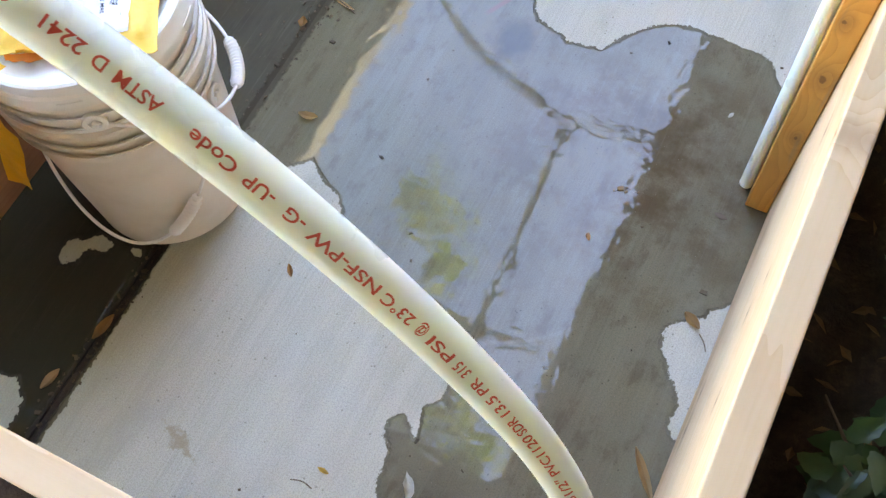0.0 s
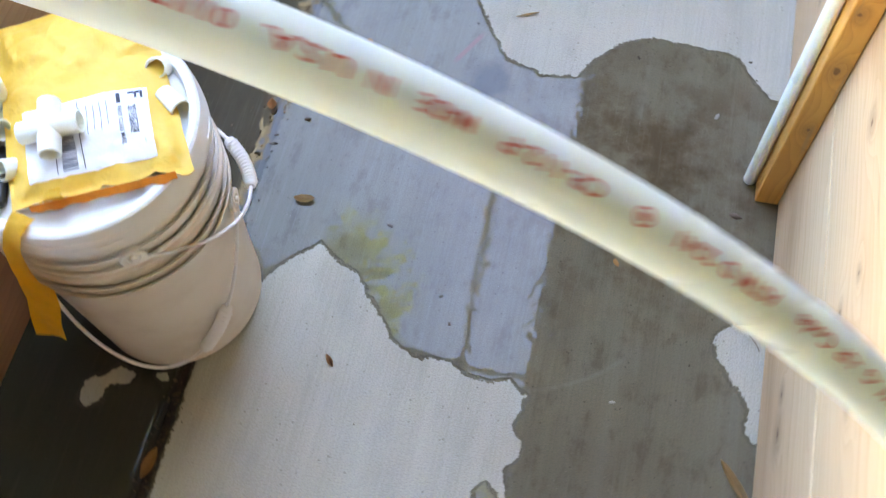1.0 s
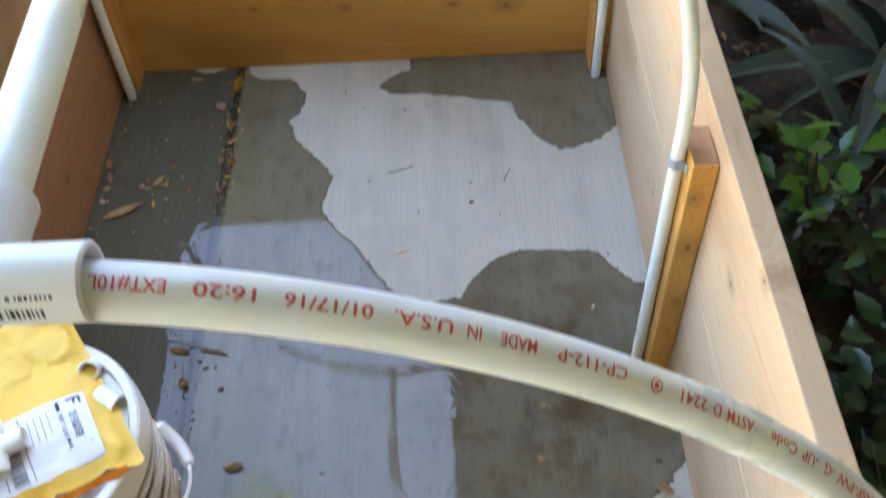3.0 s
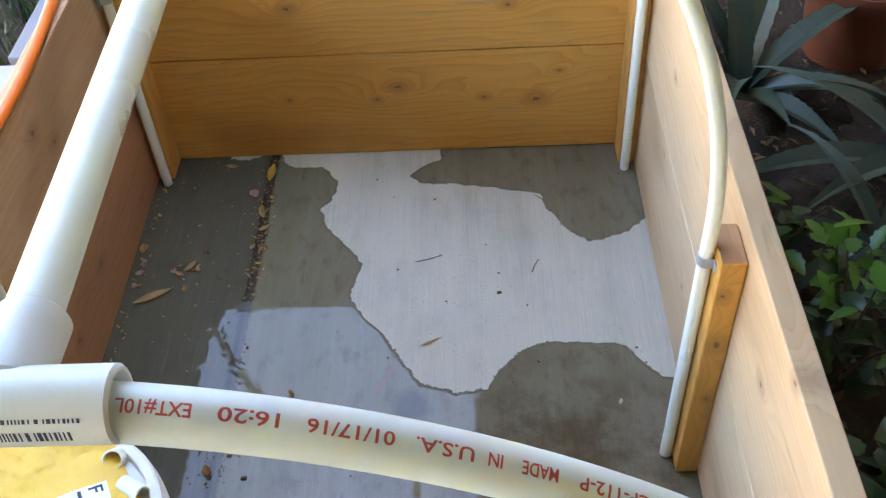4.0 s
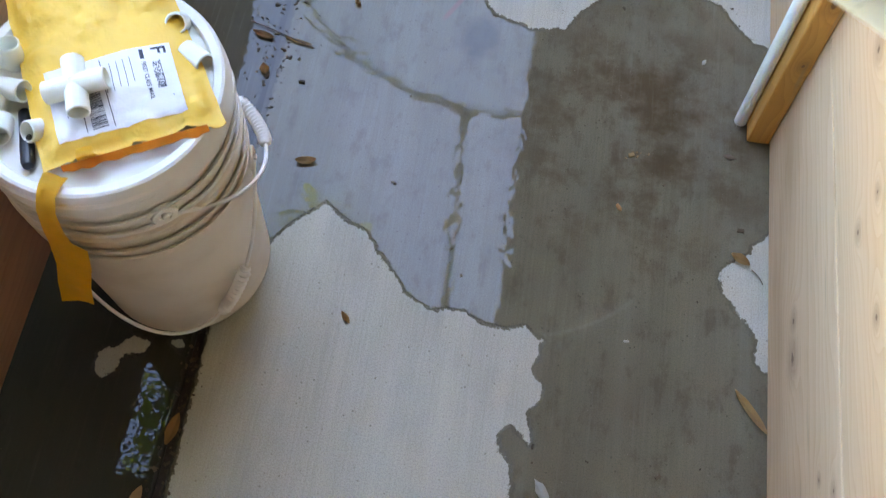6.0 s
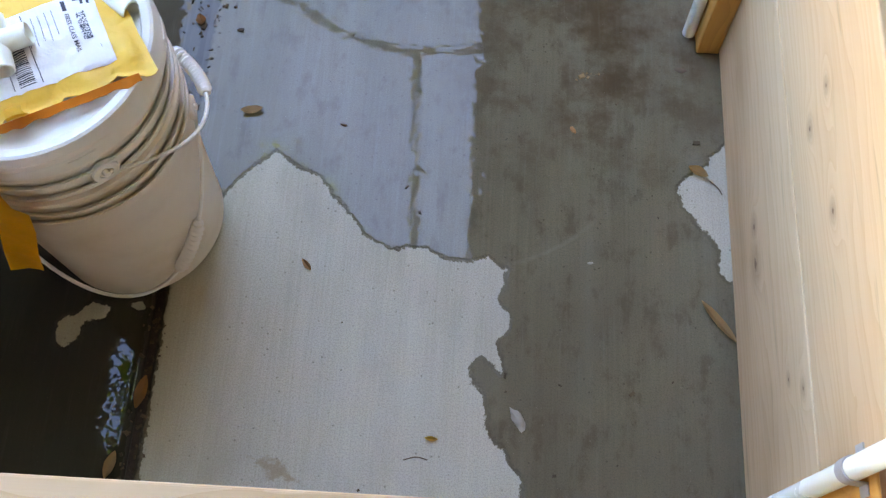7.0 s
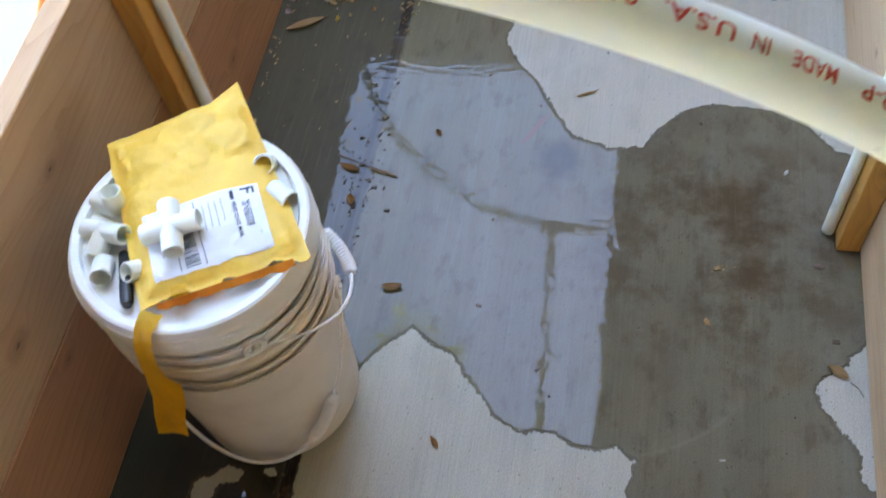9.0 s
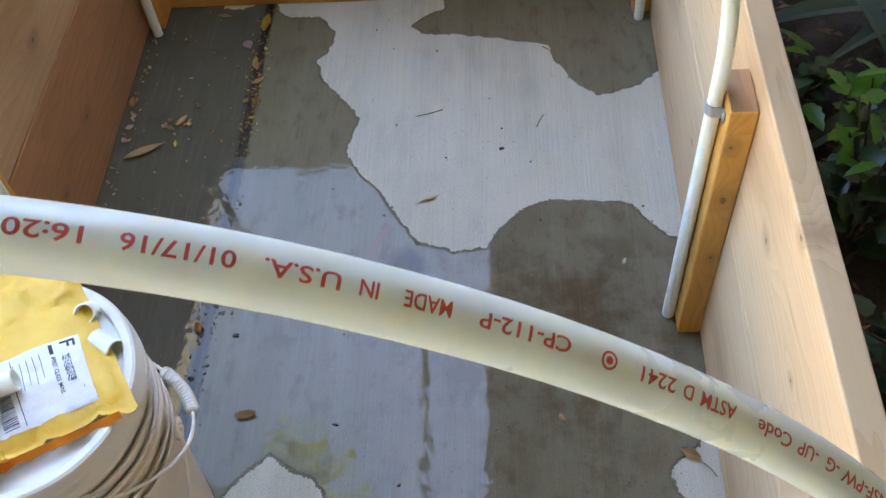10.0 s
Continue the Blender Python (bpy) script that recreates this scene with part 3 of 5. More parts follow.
# straps that hold the hoops to the stakes
for k, y in HOOP_Y.items():
    y += HOOPS[k].get("lean", 0)
    for s in (1, -1):
        bm = bmesh.new()
        hx = HOOPS[k].get("hx", HX)
        n = 18
        rows = []
        for q in (PR + 0.0002, PR + 0.0016):
            t = q - PR
            prof = [(0.0106 - t, PR + 0.013), (0.0106 - t, q + 0.001)]
            prof += [(q * math.cos(math.pi / 2 + math.pi * i / n), q * math.sin(math.pi / 2 + math.pi * i / n)) for i in range(n + 1)]
            prof += [(0.0106 - t, -q - 0.001), (0.0106 - t, -PR - 0.013)]
            for z in (0.500, 0.518):
                rows.append([bm.verts.new((s * (hx + x), y + yy, z)) for x, yy in prof])
        order = (rows[0], rows[1], rows[3], rows[2])
        for i in range(len(rows[0]) - 1):
            for j in range(4):
                p_, q_ = order[j], order[(j + 1) % 4]
                bm.faces.new((p_[i], p_[i + 1], q_[i + 1], q_[i]))
        bmesh.ops.recalc_face_normals(bm, faces=bm.faces[:])
        part("pipe_strap", bm, galv, frame_thing, "grey galvanised strap", smooth=False)

# ---------------------------------------------------------------- buckets
BX, BY = -0.352, 0.075


def bucket(name, z0, mat, label, turn, grip_out, ribs, ear_z, slid=30, close=0.0, rib_depth=0.80):
    b = thing(name, label, "bucket", "nested buckets", at=(BX, BY, z0))
    b.rotation_euler = (0, 0, radians(turn))
    bm = bmesh.new()
    r = lambda z: 0.1325 + (0.1475 - 0.1325) * z / 0.37
    prof = [(0, 0.006), (0.118, 0.006), (0.122, 0.0), (0.129, 0.0), (0.1325, 0.004), (r(0.15), 0.15), (r(0.278), 0.278)]
    prof += [(r(0.28) + 0.0025, 0.284), (r(0.29) + 0.0040, 0.294), (r(0.3) + 0.0040, 0.302), (r(0.3) + 0.001, 0.306)]
    for z in ribs:   # each rib is a flange with a narrow trough behind it
        prof += [(r(z), z - 0.0060), (r(z) + 0.0085, z - 0.0054), (r(z) + 0.0094, z - 0.0040), (r(z) + 0.0092, z + 0.0020), (r(z) + 0.0070, z + 0.0022), (r(z) + 0.0066, z - 0.0045), (r(z) + 0.0020, z - 0.0045), (r(z) + 0.0012, z + 0.0040)]
    prof += [(r(0.36), 0.3575), (r(0.36) + 0.0085, 0.358), (r(0.36) + 0.0092, 0.360), (r(0.36) + 0.0085, 0.366), (r(0.37) + 0.003, 0.370), (r(0.37) - 0.001, 0.370), (r(0.36) - 0.003, 0.36), (r(0.05) - 0.003, 0.05), (0, 0.011)]
    lathe(bm, prof, 96)
    part("body", bm, mat, b, smooth=True)
    for s in (1, -1):
        bm = bmesh.new()
        q = pose(s * (r(ear_z) + 0.004), 0, ear_z, 0, 90 * s, 0)
        lathe(bm, [(0, 0.0), (0.017, 0.0), (0.017, 0.006), (0.0155, 0.0075), (0.009, 0.0075), (0.0085, 0.0045), (0.0045, 0.0045), (0.0045, 0.010), (0.0035, 0.011), (0, 0.011)], 28, q)
        part("ear", bm, mat, b, smooth=True)
    # the bail hangs down against the side
    bm = bmesh.new()
    pts = []
    n = 60
    for i in range(n + 1):
        a = math.pi * i / n
        sag = math.sin(a)
        z = ear_z - grip_out[1] * sag ** 1.15
        rad = r(z) + 0.013 + grip_out[0] * sag ** 2 - 0.004 * (1 - sag) - close * sag
        pts.append((rad * math.cos(a), -rad * math.sin(a), z))
    sweep(bm, pts, 0.0028, 12)
    bail = part("bail_handle", bm, handle_m, b, "white plastic-coated bail", smooth=True)
    bm = bmesh.new()
    m = slid      # the grip slides along the bail
    half = max(3, round(0.047 / (Vector(pts[m]) - Vector(pts[m + 1])).length))
    gp = spline(pts[m - half:m + half + 1], 3)
    rr = [0.0105 * (0.55 if i in (0, len(gp) - 1) else 0.8 if i in (1, len(gp) - 2) else 1.0 if i % 2 else rib_depth) for i in range(len(gp))]
    sweep(bm, gp, rr, 16)
    part("grip", bm, handle_m, bail, "ribbed plastic grip", smooth=True)
    return b


bucket("bucket", 0.001, bucket_m, "off-white plastic bucket standing on the wet concrete", 14, (0.0, 0.238), (0.312, 0.336), 0.282, 17, -0.004, 0.64)
bucket("bucket", 0.093, bucket_m2, "white ribbed plastic bucket nested in another bucket", 130, (0.020, 0.138), (0.285, 0.312, 0.336), 0.300)
LZ = 0.445
lid = thing("pail_lid", "white plastic lid with a raised rim on the buckets", "lid", at=(BX + 0.003, BY, LZ))
bm = bmesh.new()
prof = [(0, 0.012), (0.125, 0.012), (0.134, 0.0125), (0.1365, 0.016), (0.137, 0.026), (0.139, 0.0285), (0.148, 0.030), (0.1515, 0.028), (0.1535, 0.023), (0.1540, 0.006), (0.1555, 0.004), (0.1555, -0.012), (0.1530, -0.013), (0.1525, 0.018), (0.14, 0.020), (0, 0.010)]
lathe(bm, prof, 110)
part("lid_shell", bm, lid_m, lid, smooth=True)
for k in range(5):
    bm = bmesh.new()
    a0 = radians(-62 + 72 * k)
    a1, a2 = a0 + radians(1.0), a0 + radians(13)
    vs = []
    for rr, zz in ((0.1552, -0.004), (0.1568, -0.004), (0.1568, -0.017), (0.1552, -0.017)):
        vs.append([bm.verts.new((rr * math.cos(a1 + (a2 - a1) * i / 6), rr * math.sin(a1 + (a2 - a1) * i / 6), zz + 0.006)) for i in range(7)])
    for i in range(6):
        for j in range(4):
            bm.faces.new((vs[j][i], vs[j][i + 1], vs[(j + 1) % 4][i + 1], vs[(j + 1) % 4][i]))
    part("lid_tab", bm, lid_m, lid)

# ---------------------------------------------------------------- patio roofs, unseen blockers of sky light
# corner and south slabs are added, unseen, to darken the near end
for name, lo, hi in (("roof_east", (0.15, -4.5, 2.30), (3.2, 7.0, 2.42)), ("roof_north", (-1.25, 2.97, 2.30), (0.149, 7.0, 2.42)), ("roof_west", (-3.0, -4.5, 2.30), (-1.251, 7.0, 2.42)), ("blocker_roof_corner", (-1.25, -4.5, 2.30), (-1.021, 0.12, 2.42)), ("blocker_roof_south", (-1.02, -4.5, 2.30), (0.149, 0.30, 2.42))):
    tagged(part(name, box(bmesh.new(), lo, hi, 0.01), roof_m), "dark timber roof slab out of view, blocks sky over the bed", "roof", kind="structure")
# unseen walls, added to close the open sides and cut horizon light
tagged(part("wall_east", box(bmesh.new(), (2.5, -4.5, -0.06), (2.65, 7, 2.3)), wall_m), "plain unseen wall added to close off the garden side", "wall", kind="structure")
tagged(part("blocker_north", box(bmesh.new(), (-4.5, 7.0, -0.06), (2.65, 7.15, 2.42)), wall_m), "plain unseen stucco wall added to block low sky light", "wall", kind="structure")
tagged(part("blocker_south", box(bmesh.new(), (-4.5, -4.65, -0.06), (2.65, -4.5, 2.42)), wall_m), "plain unseen stucco wall added to block low sky light", "wall", kind="structure")
tagged(part("blocker_west", box(bmesh.new(), (-4.55, -4.5, -0.06), (-4.4, 7.0, 1.55)), wall_m), "low unseen wall beyond the patio, added to cut low sky light", "wall", kind="structure")

# ---------------------------------------------------------------- lettering on the near hoop
ink = plastic("red_ink", (0.62, 0.085, 0.06), 0.5, 0.3, 300)
ink_dark = plastic("dark_ink", (0.03, 0.035, 0.06), 0.6, 0.3, 300)
line = hoop_points(**HOOPS["near"])
ARC = []          # (x, arc length, place, outward way) along the upper east half
run = 0.0
for i in range(8, 58):
    p, q = line[i], line[i + 1]
    d = (q - p).normalized()
    ARC.append((p.x, run, p, Vector((-d.z, 0, d.x)) * -1))
    run += (q - p).length


def arc_of(x):
    for (xa, sa, *_), (xb, sb, *_) in zip(ARC, ARC[1:]):
        if xb <= x <= xa:
            return sa + (sb - sa) * (xa - x) / (xa - xb)
    return ARC[-1][1]


def on_arc(s):
    for (xa, sa, pa, na), (xb, sb, pb, nb) in zip(ARC, ARC[1:]):
        if s <= sb:
            k = (s - sa) / (sb - sa)
            return pa.lerp(pb, k), na.lerp(nb, k).normalized()
    return ARC[-1][2], ARC[-1][3]


def letters(text):
    """A flat mesh of the words in the built-in font, with its extent."""
    cu = bpy.data.curves.new("words", "FONT")
    cu.body, cu.size, cu.resolution_u, cu.offset = text, 1.0, 3, 0.016
    ob = bpy.data.objects.new("words", cu)
    scene.collection.objects.link(ob)
    me = bpy.data.meshes.new_from_object(ob.evaluated_get(bpy.context.evaluated_depsgraph_get()))
    bpy.data.objects.remove(ob)
    bm = bmesh.new()
    bm.from_mesh(me)
    bmesh.ops.triangulate(bm, faces=bm.faces[:])
    for _ in range(4):
        long_ = [e for e in bm.edges if e.calc_length() > 0.16]
        if long_:
            bmesh.ops.subdivide_edges(bm, edges=long_, cuts=1)
            bmesh.ops.triangulate(bm, faces=bm.faces[:])
    bm.to_mesh(me)
    bm.free()
    xs = [v.co.x for v in me.vertices]
    ys = [v.co.y for v in me.vertices]
    return me, min(xs), max(xs), min(ys), max(ys)


def pipe_words(text, x_from, x_to, height=0.0049):
    phi = 22 + 18 * max(0.0, x_from - 0.25) / 0.22
    me, u0, u1, v0, v1 = letters(text)
    s0, s1 = arc_of(x_from), arc_of(x_to)
    for v in me.vertices:
        s = s0 + (s1 - s0) * (v.co.x - u0) / (u1 - u0)
        a = radians(phi) + (v.co.y - 0.36) / 0.72 * height / PR
        c, nrm = on_arc(s)
        v.co = c + (PR + 0.00025) * (math.cos(a) * nrm + math.sin(a) * Vector((0, -1, 0)))
    me.materials.clear()
    me.materials.append(ink)
    ob = new("lettering", me)
    ob.parent = hoops["near"]
    return tagged(ob, "faded red printed lettering")


for word, a, b in (("EXT#10L", .1014, .0774), ("16:20", .1292, .1097), ("01/17/16", .1664, .1380), ("U.S.A.", .1928, .1732), ("IN", .2026, .1977), ("MADE", .2222, .2094),
                   ("CP-112-P", .2565, .2300), ("2241", .2905, .2790), ("D", .2967, .2932), ("ASTM", .3124, .2996), ("Code", .335, .321), ("-UP", .347, .338), ("-G", .357, .351),
                   ("NSF-PW", .383, .359), ("23°C", .396, .385), ("@", .401, .398), ("PSI", .412, .403), ("315", .419, .414), ("PR", .427, .421), ("13.5", .437, .429),
                   ("SDR", .446, .439), ("1120", .456, .447), ("PVC", .465, .457), ('1/2"', .474, .467), ("231/55", .486, .475)):
    pipe_words(word, a, b)
# the certifier's round mark, as a plain ring and plate
bm = bmesh.new()
s0 = arc_of(0.2685)
for r0, r1 in ((0.0022, 0.0030), (0.0, 0.0013)):
    ring = []
    for k in range(24):
        t = 2 * math.pi * k / 24
        row = []
        for r in (r0, r1):
            c, nrm = on_arc(s0 + r * math.cos(t))
            a = radians(23) + r * math.sin(t) / PR
            row.append(bm.verts.new(c + (PR + 0.00025) * (math.cos(a) * nrm + math.sin(a) * Vector((0, -1, 0)))))
        ring.append(row)
    for k in range(24):
        bm.faces.new((ring[k][0], ring[(k + 1) % 24][0], ring[(k + 1) % 24][1], ring[k][1]))
part("printed_mark", bm, ink, hoops["near"], "small red round printed mark")
# bars of unreadable print on the tee
for x0, x1, phi, h in ((-0.026, 0.034, 58, 0.0016), (-0.03, 0.030, 84, 0.0042)):
    bm = bmesh.new()
    k = 0
    x = x0
    rnd = random.Random(5)
    while x < x1:
        w = rnd.choice((0.0006, 0.0010, 0.0014))
        vs = []
        for xx, aa in ((x, -1), (x + w, -1), (x + w, 1), (x, 1)):
            a = radians(phi) + aa * h / 2 / 0.0137
            vs.append(bm.verts.new((RX["near"] + xx, HOOP_Y["near"] - 0.01395 * math.sin(a), RZ["near"] + 0.01395 * math.cos(a))))
        bm.faces.new(vs)
        x += w + rnd.choice((0.0006, 0.0009, 0.0015))
    part("print_bars", bm, ink_dark, frame_thing, "small dark printed bars on the fitting")

# ---------------------------------------------------------------- padded mailer on the lid
def paper(name, color, k=0.75):
    m = Nodes(name)
    n = m.noise(m.obj, 18, 5, 0.6)
    n2 = m.noise(m.obj, 240, 3)
    cr = m.math("ADD", m.noise(m.obj, 45, 4, 0.6, 0.8), m.math("MULTIPLY", m.math("ABSOLUTE", m.math("SUBTRACT", m.noise(m.obj, 21, 3, 0.5, 0.6), 0.5)), -2.4))
    col = m.mix(m.step(n, 0.4, 0.7, 0.0, 0.5), color, tuple(c * k for c in color))
    return m.out(col, 0.55, m.bump(m.math("ADD", cr, m.math("MULTIPLY", n2, 0.15)), 0.5, 0.003))


mail_m = paper("mailer_kraft", (0.90, 0.545, 0.085), 0.82)
strip_m = paper("mailer_strip", (0.92, 0.53, 0.035), 0.7)
tear_m = paper("mailer_inside", (0.70, 0.20, 0.012))
white_m = paper("label_paper", (0.82, 0.82, 0.84), 0.93)
mailer = thing("padded_mailer", "torn yellow padded mailing envelope lying on the bucket lid", "envelope")
MTL, MTR, MBR, MBL = (-0.497, 0.184), (-0.340, 0.288), (-0.184, 0.046), (-0.368, -0.052)
REST = 0.4755


def mail_xy(u, v):
    a = Vector(MBL).lerp(Vector(MBR), u)
    b = Vector(MTL).lerp(Vector(MTR), u)
    return a.lerp(b, v)


def mail_top(u, v):
    p = mail_xy(u, v)
    edge = min(u, 1 - u, v, 1 - v)
    puff = 0.016 * (1 - math.exp(-max(edge - 0.03, 0) / 0.10))
    crease = 0.0040 * (1 - abs(noise.noise(Vector((p.x * 16 + p.y * 9, p.y * 20, 8.0)))) * 2.2) ** 3 * (0.25 if v < 0.62 else 1) + 0.0050 * noise.noise(Vector((p.x * 26, p.y * 26, 1.0))) - 0.0030 * (1 - abs(noise.noise(Vector((p.x * 34, p.y * 22, 5.0)))) * 2) ** 4 * (0 if 0.05 < u < 0.95 and 0.1 < v < 0.6 else 1) + 0.0018 * noise.noise(Vector((p.x * 90, p.y * 90, 3.0)))
    lift = 0.020 * max(0, u - 0.75) * max(0, v - 0.8) * 20 + 0.012 * math.exp(-((u - 0.62) / 0.10) ** 2 - ((v - 0.93) / 0.06) ** 2)
    return REST + 0.0015 + puff + crease * min(1, edge * 10 + 0.25) + 0.0035 * max(0, v - 0.6) + lift


bm = bmesh.new()
NU, NV = 44, 60
top, low = [], []
for j in range(NV + 1):
    for i in range(NU + 1):
        u, v = i / NU, j / NV
        p = mail_xy(u, v + 0.05 * (1 - v) ** 14 * noise.noise(Vector((u * 6, 2.5, 0))) + 0.02 * (1 - v) ** 20 * noise.noise(Vector((u * 25, 2.5, 0))))
        wob = 0.0015 * noise.noise(Vector((u * 9, v * 9, 7)))
        z = mail_top(u, v)
        top.append(bm.verts.new((p.x + wob, p.y + wob, z)))
        edge = min(u, 1 - u, v, 1 - v)
        low.append(bm.verts.new((p.x + wob, p.y + wob, min(z - 0.0012, REST + 0.004 * (edge < 0.001) + 0.02 * max(0, u - 0.75) * max(0, v - 0.8) * 20))))
W = NU + 1
for j in range(NV):
    for i in range(NU):
        a, b, c, d = j * W + i, j * W + i + 1, (j + 1) * W + i + 1, (j + 1) * W + i
        bm.faces.new((top[a], top[b], top[c], top[d]))
        bm.faces.new((low[d], low[c], low[b], low[a]))
rim = [i for i in range(W)] + [j * W + NU for j in range(1, NV + 1)] + [NV * W + i for i in range(NU - 1, -1, -1)] + [j * W for j in range(NV - 1, 0, -1)]
for a, b in zip(rim, rim[1:] + rim[:1]):
    bm.faces.new((top[b], top[a], low[a], low[b]))
part("envelope", bm, mail_m, mailer, smooth=True)
# label, laid on the padded top
LU = Vector((MBR[0] - MBL[0], MBR[1] - MBL[1])).normalized()
LV = Vector((-LU.y, LU.x))
LO = Vector((-0.357, -0.018))          # corner of the label
LW_, LH_ = 0.146, 0.098


def on_label(a, b, up=0.0):
    """A place on the label: a along its long side, b along its short side, in metres."""
    p = LO + LU * a + LV * b
    # bilinear inverse by a few steps
    u, v = 0.5, 0.4
    for _ in range(12):
        e = p - mail_xy(u, v)
        du = (mail_xy(u + 0.01, v) - mail_xy(u, v)) * 100
        dv = (mail_xy(u, v + 0.01) - mail_xy(u, v)) * 100
        det = du.x * dv.y - du.y * dv.x
        u += (e.x * dv.y - e.y * dv.x) / det
        v += (du.x * e.y - du.y * e.x) / det
    return Vector((p.x, p.y, mail_top(min(max(u, 0), 1), min(max(v, 0), 1)) + 0.0007 + up))


def label_patch(name, a0, a1, b0, b1, up, mat, parent, na=2, nb=2, label=""):
    bm = bmesh.new()
    g = [[bm.verts.new(on_label(a0 + (a1 - a0) * i / na, b0 + (b1 - b0) * j / nb, up)) for i in range(na + 1)] for j in range(nb + 1)]
    for j in range(nb):
        for i in range(na):
            bm.faces.new((g[j][i], g[j][i + 1], g[j + 1][i + 1], g[j + 1][i]))
    return part(name, bm, mat, parent, label, smooth=True)


address = label_patch("address_label", 0, LW_, 0, LH_, 0.0, white_m, mailer, 40, 28, "white printed address label")


def bars(rows, name="print_bars"):
    bm = bmesh.new()
    for a0, a1, b0, b1 in rows:
        n = max(1, int((b1 - b0) / 0.006), int((a1 - a0) / 0.006))
        for i in range(n):
            if b1 - b0 > a1 - a0:
                q = [(a0, b0 + (b1 - b0) * i / n), (a1, b0 + (b1 - b0) * i / n), (a1, b0 + (b1 - b0) * (i + 1) / n), (a0, b0 + (b1 - b0) * (i + 1) / n)]
            else:
                q = [(a0 + (a1 - a0) * i / n, b0), (a0 + (a1 - a0) * (i + 1) / n, b0), (a0 + (a1 - a0) * (i + 1) / n, b1), (a0 + (a1 - a0) * i / n, b1)]
            bm.faces.new([bm.verts.new(on_label(a, b, 0.0006)) for a, b in q])
    return part(name, bm, ink_dark, address)


rnd = random.Random(3)
grey = []
for k in range(5):                     # lines of small print that run across the label
    a = 0.098 - 0.008 * k
    grey.append((a, a + 0.0007, LH_ - 0.012 - rnd.uniform(0.03, 0.05), LH_ - 0.012))
for k in range(3):
    a = 0.026 - 0.005 * k
    grey.append((a, a + 0.0007, 0.03, 0.06 + rnd.uniform(0, 0.015)))
grey += [(0.0640, 0.0650, 0.004, LH_ - 0.004), (0.0330, 0.0340, 0.004, LH_ - 0.035), (0.136, 0.1365, 0.02, 0.024)]
for row in grey:
    bars([row], "print_bar")
code = []
b = 0.005
while b < 0.050:                       # the large barcode
    w = rnd.choice((0.0006, 0.0010, 0.0016))
    code.append((0.040, 0.058, b, b + w))
    b += w + rnd.choice((0.0007, 0.0011, 0.0016))
bars(code, "barcode")
code = []
for i in range(8):                     # the small speckled code by the postage mark
    for j in range(24):
        if rnd.random() < 0.55:
            code.append((0.122 + 0.0012 * i, 0.1232 + 0.0012 * i, 0.034 + 0.0016 * j, 0.0354 + 0.0016 * j))
bars(code, "postage_code")


def label_words(text, a_base, b_from, b_to, height):
    me, u0, u1, v0, v1 = letters(text)
    for v in me.vertices:
        b = b_from + (b_to - b_from) * (v.co.x - u0) / (u1 - u0)
        a = a_base + (v.co.y / 0.72) * height
        v.co = on_label(a, b, 0.0006)
    me.materials.clear()
    me.materials.append(ink_dark)
    ob = new("lettering", me)
    ob.parent = address


label_words("F", 0.124, 0.094, 0.082, 0.017)
label_words("FIRST CLASS MAIL", 0.1105, 0.074, 0.022, 0.005)
bars([(0.1105, 0.1150, 0.079, 0.094)], "postmark_bar")
# a tongue of paper curled up beside the tear
bm = bmesh.new()
rows = []
for i in range(9):
    a = radians(-30 + 26 * i)
    c = mail_xy(0.20, 0.015) + Vector((0.004, -0.006)) * math.sin(a)
    rows.append([bm.verts.new((c.x + LU.x * w - LV.x * 0.008 * math.cos(a), c.y + LU.y * w - LV.y * 0.008 * math.cos(a), REST + 0.012 + 0.008 * math.sin(a) + 0.002 * math.sin(w * 300))) for w in (0.0, 0.009, 0.018, 0.026 - 0.0015 * i)])
for r0, r1 in zip(rows, rows[1:]):
    for k in range(3):
        bm.faces.new((r0[k], r0[k + 1], r1[k + 1], r1[k]))
bmesh.ops.solidify(bm, geom=bm.faces[:], thickness=0.0008)
part("curled_flap", bm, strip_m, mailer, "curled torn flap of the envelope", smooth=True)
# torn edge and the strip that hangs over the rim
bm = bmesh.new()
n = 40
rows = []
for i in range(n + 1):
    u = 0.10 + 0.80 * i / n
    p = mail_xy(u, 0.0)
    q = mail_xy(u, -0.026 - 0.020 * noise.noise(Vector((u * 14, 0, 0))))
    rows.append((bm.verts.new((p.x, p.y, REST + 0.006)), bm.verts.new((q.x, q.y, REST + 0.0005)), bm.verts.new((q.x, q.y, REST - 0.0003)), bm.verts.new((p.x, p.y, REST + 0.0005))))
for r0, r1 in zip(rows, rows[1:]):
    for k in range(4):
        bm.faces.new((r0[k], r1[k], r1[(k + 1) % 4], r0[(k + 1) % 4]))
part("torn_edge", bm, tear_m, mailer, "torn orange inner edge", smooth=True)
bm = bmesh.new()
strip = [((-0.358, -0.052, REST + 0.003), 0.030), ((-0.358, -0.066, REST + 0.004), 0.026), ((-0.358, -0.078, REST + 0.001), 0.023), ((-0.359, -0.090, 0.462), 0.023), ((-0.360, -0.098, 0.43), 0.024), ((-0.360, -0.103, 0.408), 0.027),
         ((-0.361, -0.106, 0.398), 0.044), ((-0.367, -0.112, 0.36), 0.044), ((-0.377, -0.119, 0.32), 0.043), ((-0.385, -0.125, 0.276), 0.042)]
vs = []
for (x, y, z), w in strip:
    vs.append([bm.verts.new((x - 0.010 + w * k / 4, y + 0.002 * math.sin(k * 1.3 + z * 40), z)) for k in range(5)])
